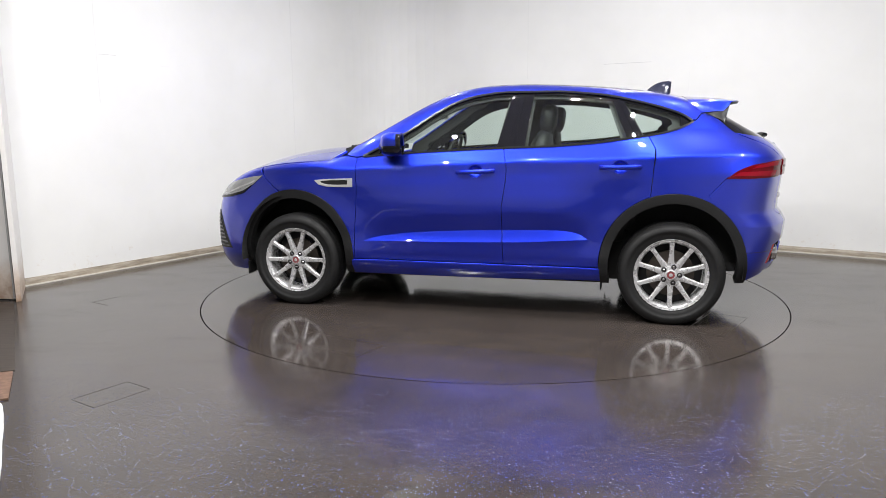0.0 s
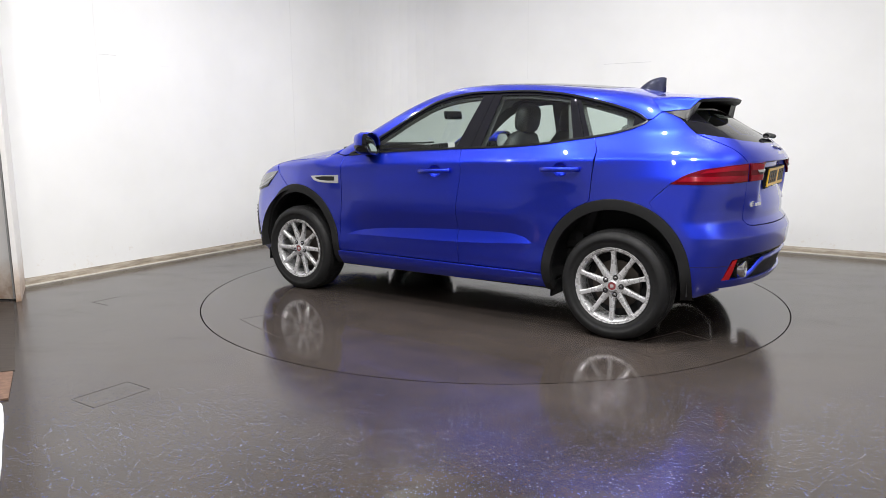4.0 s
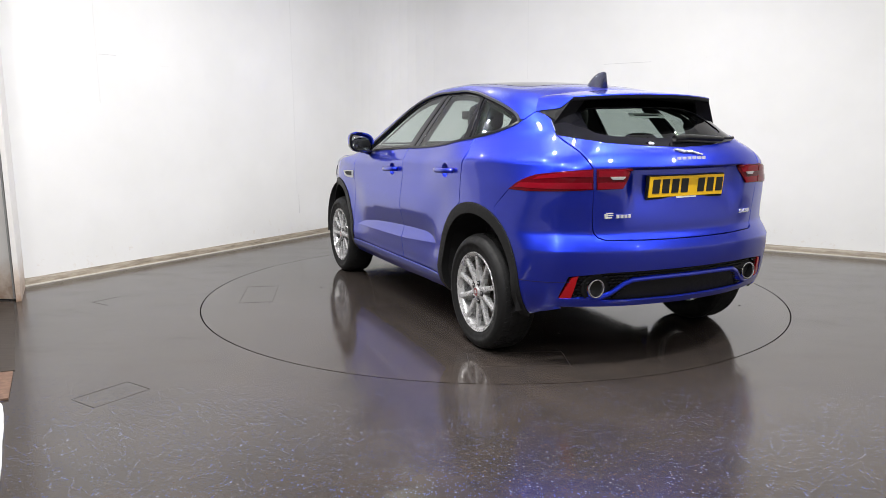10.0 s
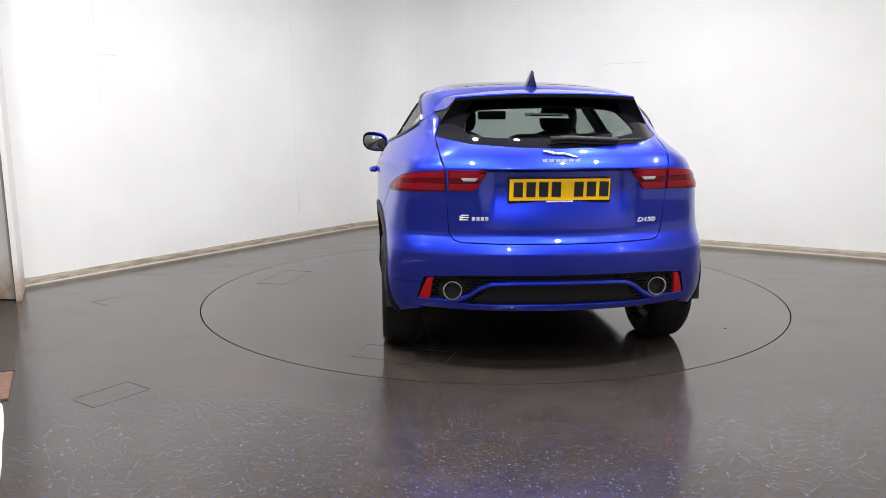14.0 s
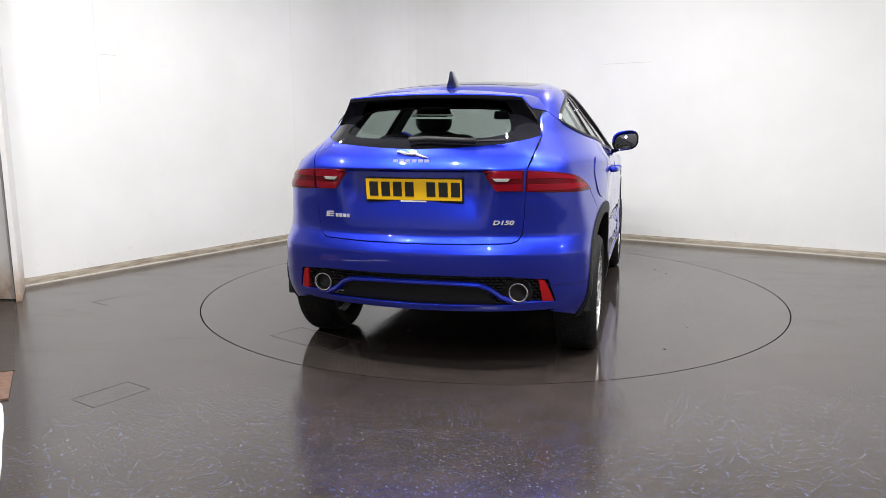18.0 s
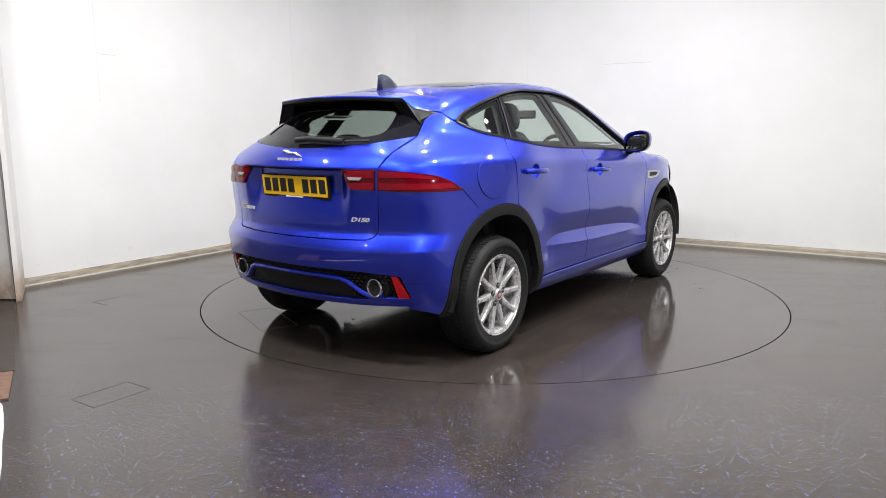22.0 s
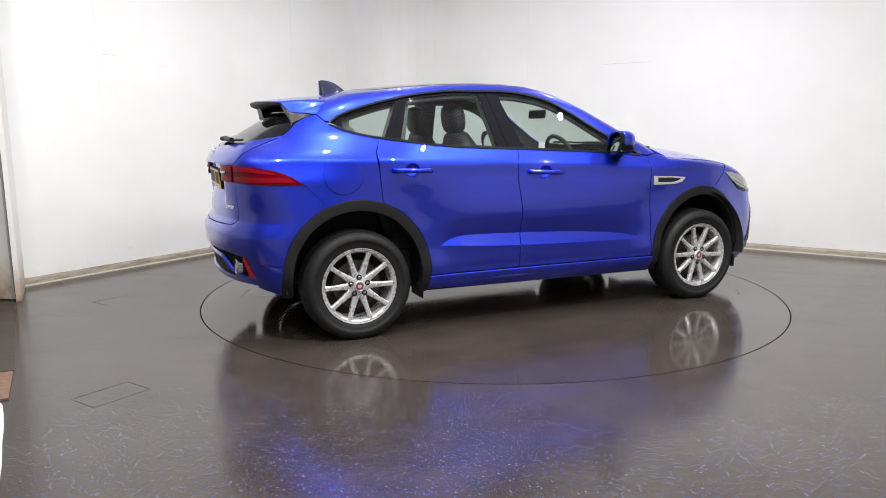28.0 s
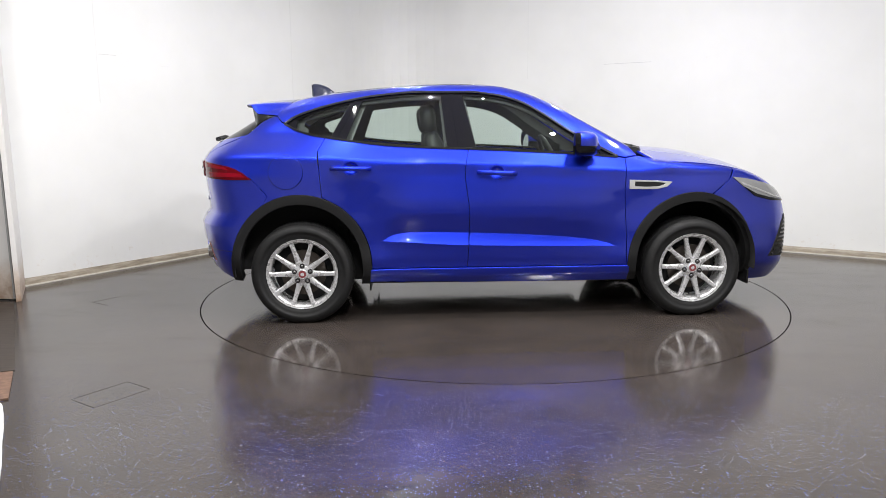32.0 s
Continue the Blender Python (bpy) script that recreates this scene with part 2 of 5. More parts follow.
def add_sweep(bm, path, ring, closed=False, up=(0, 0, 1)):
    """Sweeps a closed 2D ring (side, up) along a path of points."""
    path = [Vector(p) for p in path]
    n = len(path)
    loops = []
    for i, p in enumerate(path):
        a = path[(i - 1) % n] if closed or i else p
        b = path[(i + 1) % n] if closed or i < n - 1 else p
        t = (b - a).normalized()
        s = t.cross(Vector(up)).normalized()
        u = s.cross(t)
        loops.append([bm.verts.new(p + s * q[0] + u * q[1]) for q in ring])
    k = len(ring)
    for i in range(n if closed else n - 1):
        a, b = loops[i], loops[(i + 1) % n]
        for j in range(k):
            bm.faces.new((a[j], a[(j + 1) % k], b[(j + 1) % k], b[j]))
    if not closed:
        bm.faces.new(loops[0])
        bm.faces.new(loops[-1][::-1])
    return bm


def circle_ring(r, n=8, squash=1.0):
    return [(r * math.cos(2 * math.pi * i / n), r * squash * math.sin(2 * math.pi * i / n)) for i in range(n)]


# ---- the booth ----
TABLE_R = 2.2550
LEFT_DIR = Vector((0.5030, 0.8643, 0)).normalized()        # left wall, towards the far corner
RIGHT_DIR = Vector((0.8786, -0.4775, 0)).normalized()       # right wall, away from the corner
CORNER = Vector((-1.389, 4.347, 0))
CORNER_R = 0.9


def wall_line(start, end, inset=0.0):
    """Plan of the two white walls with the rounded corner between them; inset moves it into the room."""
    inl = Vector((LEFT_DIR.y, -LEFT_DIR.x, 0))
    inr = Vector((RIGHT_DIR.y, -RIGHT_DIR.x, 0))
    pts = [CORNER - LEFT_DIR * start + inl * inset]
    a, b = CORNER - LEFT_DIR * CORNER_R, CORNER + RIGHT_DIR * CORNER_R
    for i in range(13):
        t = i / 12
        p = a.lerp(CORNER, t).lerp(CORNER.lerp(b, t), t)
        n = inl.lerp(inr, t).normalized()
        pts.append(p + n * inset)
    pts.append(CORNER + RIGHT_DIR * end + inr * inset)
    return pts


def wall_sheet(name, pts, z0, z1, material, thick=0.12):
    """A wall of real thickness along a plan line; the room lies on the right of the line."""
    bm = bmesh.new()
    rows = []
    n = len(pts)
    for i, p in enumerate(pts):
        a, b = pts[max(i - 1, 0)], pts[min(i + 1, n - 1)]
        t = (b - a).normalized()
        out = Vector((-t.y, t.x, 0)) * thick
        rows.append([bm.verts.new((q.x, q.y, z)) for q in (p, p + out) for z in (z0, z1)])
    for a, b in zip(rows, rows[1:]):
        for i, j in ((0, 1), (1, 3), (3, 2), (2, 0)):
            bm.faces.new((a[i], a[j], b[j], b[i]))
    for r in (rows[0], rows[-1]):
        bm.faces.new((r[0], r[1], r[3], r[2]))
    bmesh.ops.recalc_face_normals(bm, faces=bm.faces)
    return tagged(part(name, bm, material), kind="structure")


WALL_LEFT_LEN, WALL_RIGHT_LEN = 5.14, 9.0
plan = wall_line(WALL_LEFT_LEN, WALL_RIGHT_LEN)
wall_north = tagged(wall_sheet("wall_north", plan, 0.0, CEILING, WALL), "white painted booth wall with faint scuffs and panel seams", "wall")
# skirting: a dusty rounded cove with a thin paler lip at the floor
board = bmesh.new()
add_sweep(board, [p + Vector((0, 0, 0)) for p in wall_line(WALL_LEFT_LEN, WALL_RIGHT_LEN, 0.012)],
          [(-0.010, 0.0), (0.026, 0.0), (0.030, 0.006), (0.014, 0.014), (0.010, 0.044), (0.002, 0.064), (-0.010, 0.064)][::-1])
bmesh.ops.recalc_face_normals(board, faces=board.faces)
tagged(part("baseboard", board, WOOD_TRIM), "dusty cream skirting along the white wall", "baseboard", kind="structure")

lipb = bmesh.new()
add_sweep(lipb, [p + Vector((0, 0, 0)) for p in wall_line(WALL_LEFT_LEN, WALL_RIGHT_LEN, 0.012)], [(0.0305, 0.0), (0.040, 0.0), (0.040, 0.007), (0.034, 0.012), (0.0305, 0.012)][::-1])
bmesh.ops.recalc_face_normals(lipb, faces=lipb.faces)
tagged(part("trim", lipb, LIP), "pale worn bead along the foot of the skirting", "trim", kind="structure")
# plain unseen walls added to close the booth behind the camera and beside it; their grey darkens the car's reflections
p0, p1 = plan[0], plan[-1]
q1 = p1 - LEFT_DIR * 10.2
q0 = q1 - RIGHT_DIR * 9.6
tagged(wall_sheet("wall_south", [p1, q1, q0, p0 - LEFT_DIR * 0.9 - RIGHT_DIR * 0.7, p0 - RIGHT_DIR * 0.7], 0.0, CEILING, UNSEEN_WALL), "plain unseen grey wall added to close the booth and darken the car's reflections", "wall")
cb = bmesh.new()
add_box(cb, -11, 11, -12, 11, CEILING, CEILING + 0.1, 0, pose(0, 0, 0, 0, 0, ROOM_TURN))
CEIL = mat("pale_ceiling_paint", (0.72, 0.72, 0.71), 0.7)
tagged(part("ceiling", cb, CEIL), "plain pale grey ceiling with studio lamps", "ceiling", kind="structure")

# floor with a round hole for the turntable
fb = bmesh.new()
ring_in = [fb.verts.new((TABLE_R * math.cos(2 * math.pi * i / 256), TABLE_R * math.sin(2 * math.pi * i / 256), 0)) for i in range(256)]
ring_dn = [fb.verts.new((v.co.x, v.co.y, -0.05)) for v in ring_in]
ring_out = [fb.verts.new((12 * math.cos(2 * math.pi * i / 256), 12 * math.sin(2 * math.pi * i / 256), 0)) for i in range(256)]
for i in range(256):
    j = (i + 1) % 256
    fb.faces.new((ring_in[i], ring_out[i], ring_out[j], ring_in[j]))
    fb.faces.new((ring_dn[i], ring_in[i], ring_in[j], ring_dn[j]))
tagged(part("floor", fb, FLOOR), "dark brown-grey fleck resin floor, smooth and slightly glossy", "floor", kind="structure")
pit = bmesh.new()
add_lathe(pit, [(0.001, -0.05), (TABLE_R + 0.02, -0.05)], 64)
tagged(part("turntable_pit", pit, SEAM), "dark pit below the turntable", "floor", kind="structure")

# turntable
turntable = group_thing("turntable", pose(0, 0, 0), "round motorised turntable flush with the dark resin floor", "turntable")
tb = bmesh.new()
add_lathe(tb, [(0.0005, 0.0), (TABLE_R - 0.0085, 0.0), (TABLE_R - 0.0085, -0.045)], 256)
part("turntable_plate", tb, DISC, turntable)

# lamp housings above the light panels
for x, y, watts, size in STUDIO:
    fixture = group_thing("studio_lamp", look((x, y, LAMP_Z), (x * 0.66, y * 0.66, 0.2)), "black square studio lamp hung from the ceiling", "lamp", "studio lamps")
    hb = bmesh.new()
    r = size / 2 + 0.03
    add_box(hb, -r, r, -r, r, 0.02, 0.10, 0.01)
    part("housing", hb, BLACK_PLASTIC, fixture)
    sb = bmesh.new()
    add_sweep(sb, [(0, 0, 0.10), (0, 0, 0.26)], circle_ring(0.015, 8), up=(0, 1, 0))
    part("stem", sb, BLACK_PLASTIC, fixture)

# white doors at the end of the left wall
def leaf(name, a, b, thick, label):
    a, b = Vector((*a, 0)), Vector((*b, 0))
    t = (b - a).normalized()
    n = Vector((-t.y, t.x, 0)) * thick
    thing = group_thing(name, pose(a.x, a.y, 0.012), label, "door")
    bm = bmesh.new()
    o = Vector((a.x, a.y, 0))
    lo = [bm.verts.new(p - o) for p in (a, b, b + n, a + n)]
    hi = [bm.verts.new(p - o + Vector((0, 0, CEILING - 0.03))) for p in (a, b, b + n, a + n)]
    bm.faces.new(lo[::-1])
    bm.faces.new(hi)
    for i in range(4):
        j = (i + 1) % 4
        bm.faces.new((lo[i], lo[j], hi[j], hi[i]))
    bmesh.ops.recalc_face_normals(bm, faces=bm.faces)
    part("door_panel", bm, DOOR_PAINT, thing)
    return thing, t, n


# white jamb that returns from the wall's end, and the door beside it
jb = bmesh.new()
ja, jc = Vector((-3.90, -0.10, 0)), Vector((-3.612, -0.584, 0))
side_ = (jc - ja).normalized()
side_ = Vector((side_.y, -side_.x, 0)) * 0.035
for p, q in ((ja, jc),):
    lo = [jb.verts.new(v) for v in (p, q, q + side_, p + side_)]
    hi = [jb.verts.new(v + Vector((0, 0, CEILING))) for v in (p, q, q + side_, p + side_)]
    jb.faces.new(hi)
    for i in range(4):
        j = (i + 1) % 4
        jb.faces.new((lo[i], lo[j], hi[j], hi[i]))
bmesh.ops.recalc_face_normals(jb, faces=jb.faces)
tagged(part("door_jamb", jb, DOOR_PAINT), "white painted jamb at the wall's end", "trim", kind="structure")
door, t_a, n_a = leaf("sliding_door", (-4.75, -0.48), (-3.668, -0.572), 0.04, "tall white painted door with a grubby lower edge")
eb = bmesh.new()
add_box(eb, 1.070, 1.084, -0.100, -0.052, 0.0, CEILING - 0.04, 0.004)
part("edge_strip", eb, SILVER, door, "pale metal edge strip")


# panel joints and scratches on the white wall
def wall_mark(along_dir, s0, s1, z0, z1, material, name):
    a, b = CORNER + along_dir * s0, CORNER + along_dir * s1
    n = Vector((along_dir.y, -along_dir.x, 0)) * 0.0015
    bm = bmesh.new()
    f = [bm.verts.new((p.x + n.x * k, p.y + n.y * k, z)) for p, z, k in ((a, z0, 1), (b, z0, 1), (b, z1, 1), (a, z1, 1))]
    g = [bm.verts.new((p.x - n.x * k, p.y - n.y * k, z)) for p, z, k in ((a, z0, 1), (b, z0, 1), (b, z1, 1), (a, z1, 1))]
    bm.faces.new(f)
    for i in range(4):
        j = (i + 1) % 4
        bm.faces.new((g[i], g[j], f[j], f[i]))
    bmesh.ops.recalc_face_normals(bm, faces=bm.faces)
    part(name, bm, material, wall_north)


wall_mark(LEFT_DIR, -4.262, -4.256, 1.55, CEILING, FAINT, "wall_joint")
wall_mark(LEFT_DIR, -4.24, -4.07, 1.982, 1.986, SCUFF, "scratch")
wall_mark(LEFT_DIR, -3.60, -3.52, 1.915, 1.918, FAINT, "scratch")
wall_mark(LEFT_DIR, -1.812, -1.806, 0.30, 0.52, SCUFF, "scratch")
wall_mark(LEFT_DIR, -1.84, -1.832, 0.55, CEILING, FAINT, "wall_joint")
wall_mark(LEFT_DIR, -5.40, -5.33, 1.20, 1.205, FAINT, "scratch")
wall_mark(RIGHT_DIR, 2.118, 2.126, 1.90, CEILING, FAINT, "wall_joint")
wall_mark(RIGHT_DIR, 3.09, 3.64, 2.022, 2.027, SCUFF, "scratch")
wall_mark(RIGHT_DIR, 4.06, 4.066, 0.95, 1.9, FAINT, "wall_joint")


# hatch covers let into the floor: dark joints round a lid
def hatch(name, x, y, lx, ly, turn, parent=None, sides=(1, 1, 1, 1)):
    thing = new(name)
    thing.matrix_basis = pose(x, y, 0, 0, 0, turn)
    thing.parent = parent
    for k, (x0, x1, y0, y1) in enumerate(((-lx, lx, -ly - 0.0011, -ly + 0.0011), (-lx, lx, ly - 0.0011, ly + 0.0011), (-lx - 0.0011, -lx + 0.0011, -ly, ly), (lx - 0.0011, lx + 0.0011, -ly, ly))):
        if sides[k]:
            bm = bmesh.new()
            add_box(bm, x0, x1, y0, y1, -0.002, 0.0012)
            part("hatch_joint", bm, FAINT_SEAM, thing)
    return thing


LEFT_DEG = math.degrees(math.atan2(LEFT_DIR.y, LEFT_DIR.x))
tagged(hatch("floor_hatch", -1.880, -2.482, 0.15, 0.098, LEFT_DEG), "rectangular hatch cover flush in the dark floor", "hatch", "floor hatches")
tagged(hatch("floor_hatch", -2.898, -0.552, 0.105, 0.10, LEFT_DEG, None, (0, 1, 1, 0)), "worn rectangular hatch cover flush in the dark floor", "hatch", "floor hatches")
def table_hatch(x, y, lx, ly, turn):
    for x0, x1, y0, y1 in ((-lx, lx, -ly - 0.0013, -ly + 0.0013), (-lx, lx, ly - 0.0013, ly + 0.0013), (-lx - 0.0013, -lx + 0.0013, -ly, ly), (lx - 0.0013, lx + 0.0013, -ly, ly)):
        bm = bmesh.new()
        add_box(bm, x0, x1, y0, y1, -0.002, 0.001, 0, pose(x, y, 0, 0, 0, turn))
        part("hatch_joint", bm, FAINT_SEAM, turntable)


table_hatch(0.645, 1.735, 0.285, 0.125, -17)
table_hatch(-1.69, 0.74, 0.28, 0.125, 67)
# small dents and chips on the turntable and the floor
rnd = random.Random(4)
for k in range(14):
    bm = bmesh.new()
    a, r = rnd.uniform(0, 6.28), rnd.uniform(1.3, 2.15)
    add_lathe(bm, [(0.0005, 0.0012), (rnd.uniform(0.004, 0.010), 0.0012), (0.012, -0.001)], 7, pose(r * math.cos(a), r * math.sin(a), 0))
    part("chip", bm, SEAM, turntable)

# doorway at the left: dark boards, a brown mat and a white floor guard
def slab(name, pts, z0, z1, material):
    bm = bmesh.new()
    lo = [bm.verts.new((x, y, z0)) for x, y in pts]
    hi = [bm.verts.new((x, y, z1)) for x, y in pts]
    bm.faces.new(hi)
    for i in range(len(pts)):
        j = (i + 1) % len(pts)
        bm.faces.new((lo[i], lo[j], hi[j], hi[i]))
    bmesh.ops.recalc_face_normals(bm, faces=bm.faces)
    return part(name, bm, material)


tagged(slab("doorway_floor", [(-3.62, -0.66), (-2.60, -2.16), (-3.3, -2.5), (-4.6, -0.6)], -0.002, 0.004, PLANK), "dark brown boards in the doorway", "floor", kind="structure")
tagged(slab("doormat", [(-2.59, -2.19), (-2.35, -2.58), (-2.9, -2.95), (-3.2, -2.5)], 0.0005, 0.010, BROWN), "brown doormat lying in the doorway", "mat")
gb = bmesh.new()
gp = [(-2.31, -2.71), (-2.235, -2.81), (-2.13, -2.96), (-2.04, -3.10), (-1.91, -3.29), (-1.77, -3.51)]
add_sweep(gb, [(x, y, 0.018) for x, y in gp], circle_ring(0.018, 10))
tagged(part("floor_guard", gb, WALL, None, "", True), "white curved guard rail lying on the floor", "guard")

# ---- the car: one smooth skin F(x, y, z) = 0, from which each panel is cut ----
# car space: x forward, y to its left, z up, the origin on the ground midway between the axles
def curve(xs, ys):
    """A smooth monotone curve through knots."""
    xs, ys = np.array(xs, float), np.array(ys, float)
    h, s = np.diff(xs), np.diff(ys) / np.diff(xs)
    m = np.zeros_like(xs)
    same = s[:-1] * s[1:] > 0
    w1, w2 = 2 * h[1:] + h[:-1], h[1:] + 2 * h[:-1]
    with np.errstate(divide="ignore", invalid="ignore"):
        m[1:-1] = np.where(same, (w1 + w2) / (w1 / s[:-1] + w2 / s[1:]), 0)
    m[0], m[-1] = s[0], s[-1]

    def f(x):
        x = np.clip(x, xs[0], xs[-1])
        i = np.clip(np.searchsorted(xs, x) - 1, 0, len(h) - 1)
        t = (x - xs[i]) / h[i]
        return (ys[i] * (1 + 2 * t) * (1 - t) ** 2 + m[i] * h[i] * t * (1 - t) ** 2
                + ys[i + 1] * t * t * (3 - 2 * t) - m[i + 1] * h[i] * t * t * (1 - t))
    return f


def smax(a, b, k):
    h = np.maximum(k - np.abs(a - b), 0) / k
    return np.maximum(a, b) + h * h * k / 4


def smin(a, b, k):
    return -smax(-a, -b, k)


def step(a, b, x):
    t = np.clip((x - a) / (b - a), 0, 1)
    return t * t * (3 - 2 * t)


HUB_X, HUB_Y, HUB_Z = 1.3405, 0.919, 0.354
side_section = curve([0.18, 0.27, 0.345, 0.42, 0.55, 0.72, 0.86, 0.97, 1.060, 1.085, 1.105, 1.17, 1.30, 1.42, 1.535, 1.62, 1.75],
                     [0.800, 0.872, 0.914, 0.917, 0.909, 0.916, 0.934, 0.945, 0.945, 0.938, 0.925, 0.882, 0.795, 0.708, 0.622, 0.55, 0.43])
belt = curve([-2.1, -1.45, -1.05, -0.8, -0.45, 0.15, 0.8, 1.4], [1.23, 1.215, 1.20, 1.19, 1.178, 1.155, 1.115, 1.10])
rear_taper = curve([0.2, 0.5, 0.65, 0.97, 1.15, 1.3, 1.6], [0.10, 0.06, 0.07, 0.165, 0.26, 0.275, 0.28])
front_taper = curve([0.2, 0.6, 0.95, 1.15, 1.5], [0.19, 0.16, 0.19, 0.22, 0.22])
rear_profile = curve([0.2, 0.26, 0.38, 0.5, 0.63, 0.662, 0.672, 0.715, 0.757, 0.79, 0.95, 1.06, 1.092, 1.100, 1.108, 1.16, 1.21, 1.30, 1.40, 1.50, 1.62],
                     [-1.99, -2.03, -2.105, -2.137, -2.156, -2.157, -2.153, -2.128, -2.101, -2.102, -2.118, -2.124, -2.125, -2.1235, -2.119, -2.080, -2.018, -1.868, -1.70, -1.53, -1.33])
front_profile = curve([0.15, 0.21, 0.33, 0.52, 0.70, 0.80, 0.9, 1.1], [2.12, 2.19, 2.235, 2.24, 2.225, 2.20, 2.15, 2.0])
hood_line = curve([0.6, 1.0, 1.17, 1.4, 1.65, 1.9, 2.1, 2.22], [1.170, 1.166, 1.161, 1.143, 1.096, 1.006, 0.898, 0.80])
roof_line = curve([-2.1, -1.85, -1.6, -1.325, -1.115, -0.836, -0.55, -0.3, -0.05, 0.2, 0.5],
                  [1.44, 1.475, 1.508, 1.55, 1.578, 1.607, 1.626, 1.634, 1.628, 1.605, 1.55])
facet_top = curve([-0.80, -0.72, -0.60, -0.22, 0.30, 0.55, 0.70, 0.79], [0.560, 0.600, 0.616, 0.608, 0.583, 0.560, 0.535, 0.506])
facet_low = curve([-0.80, -0.22, 0.79], [0.560, 0.526, 0.505])


def half_width(x, z):
    lift = (belt(x) - 1.17) * step(0.6, 1.08, z)
    y = side_section(z - lift)
    y = y - rear_taper(z) * np.maximum(-x - 1.0 + 0.2 * step(1.1, 1.3, z), 0) ** 2 - 0.026 * step(0.5, 1.15, x) * step(0.6, 0.85, z) - front_taper(z) * np.maximum(x - 0.95, 0) ** 2
    y = y - 0.10 * np.maximum(x - 0.35, 0) ** 2 * step(1.0, 1.25, z)
    # the wings stand up to the edge of the bonnet
    y = y + 0.050 * step(0.92, 1.15, x) * step(0.99, 1.09, z)
    # the doors lean in a little towards the shoulder
    mid = step(-1.05, -0.55, x) * (1 - step(0.5, 1.0, x))
    y = y + mid * (0.019 * step(0.48, 0.74, z) - 0.045 * step(0.72, 1.02, z))
    # pressed facet low on the doors
    h = (facet_top(x) - facet_low(x)) / 0.082
    a = np.clip((z - 0.40) / (facet_low(x) - 0.40), 0, 1)
    b = np.clip((z - facet_low(x)) / np.maximum(facet_top(x) - facet_low(x), 0.004), 0, 1)
    c = np.clip((z - facet_top(x)) / 0.12, 0, 1)
    live = (np.abs(x + 0.005) < 0.80) * h
    y = y + live * (0.019 * a - 0.036 * b + 0.017 * c)
    # the bumper stands proud of the quarter at the corner, with a bevelled top that fades forwards
    y = y + step(-1.70, -2.0, x) * (0.006 - 0.024 * np.clip((z - 0.668) / 0.075, 0, 1) * (1 - step(0.80, 1.0, z)))
    # flare round the wheels
    for hx in (HUB_X, -HUB_X):
        r = np.sqrt((x - hx) ** 2 + (z - HUB_Z) ** 2)
        y = y + 0.022 * np.exp(-((r - 0.46) / 0.13) ** 2) * step(0.25, 0.45, z) * (z < 1.2)
    return y


def recess(y, z):
    """The number plate's hollow in the tailgate, deepest below its top ledge."""
    return 0.062 * step(0.78, 1.0, z) * (1 - step(1.084, 1.094, z)) * (1 - step(0.32, 0.44, np.abs(y)))


def skin(p):
    x, y, z = p[..., 0], np.abs(p[..., 1]), p[..., 2]
    side = (y - half_width(x, z)) * 0.92
    rear = (rear_profile(z) + 0.27 * y ** 2 + 0.10 * y ** 4 + recess(y, z)) - x
    rear = rear * (0.98 - 0.45 * step(1.1, 1.25, z))
    front = x - (front_profile(z) - 0.16 * y ** 2 - 0.22 * y ** 4)
    hood = z - (hood_line(x) - 0.060 * (y / 0.7) ** 2)
    wind = (z - (1.10 + (1.17 - 0.20 * y ** 2 - x) * 0.535)) * 0.87
    roof = z - (roof_line(x) - 0.042 * (y / 0.6) ** 2)
    house = smax(roof, wind, 0.10)
    top = np.where(x > 0.3, smin(house, hood, 0.015), house)
    f = smax(side, top, 0.075 - 0.040 * step(0.95, 1.15, x))
    f = smax(f, rear, 0.10)
    return smax(f, front, 0.16)


def onto(outer, inner, off=0.0):
    """Points between outer and inner ends where the skin lies."""
    a, b = np.array(outer, float), np.array(inner, float)
    for _ in range(30):
        m = (a + b) / 2
        out = (skin(m) > off)[:, None]
        a, b = np.where(out, m, a), np.where(out, b, m)
    return (a + b) / 2


def gradient(p, e=0.003):
    g = np.stack([skin(p + e * np.eye(3)[i]) - skin(p - e * np.eye(3)[i]) for i in range(3)], -1)
    return g / np.maximum(np.linalg.norm(g, axis=-1, keepdims=True), 1e-9)


class Side:
    def uv(self, p): return p[:, [0, 2]]
    def ends(self, uv):
        z = np.zeros(len(uv))
        return np.stack([uv[:, 0], z + 1.6, uv[:, 1]], -1), np.stack([uv[:, 0], z, uv[:, 1]], -1)


class Rear:
    def uv(self, p): return p[:, [1, 2]]
    def ends(self, uv):
        z = np.zeros(len(uv))
        return np.stack([z - 3, uv[:, 0], uv[:, 1]], -1), np.stack([z - 1.0, uv[:, 0], uv[:, 1]], -1)


class Top:
    def uv(self, p): return p[:, [0, 1]]
    def ends(self, uv):
        z = np.zeros(len(uv))
        return np.stack([uv[:, 0], uv[:, 1], z + 2.2], -1), np.stack([uv[:, 0], uv[:, 1], z + 0.5], -1)


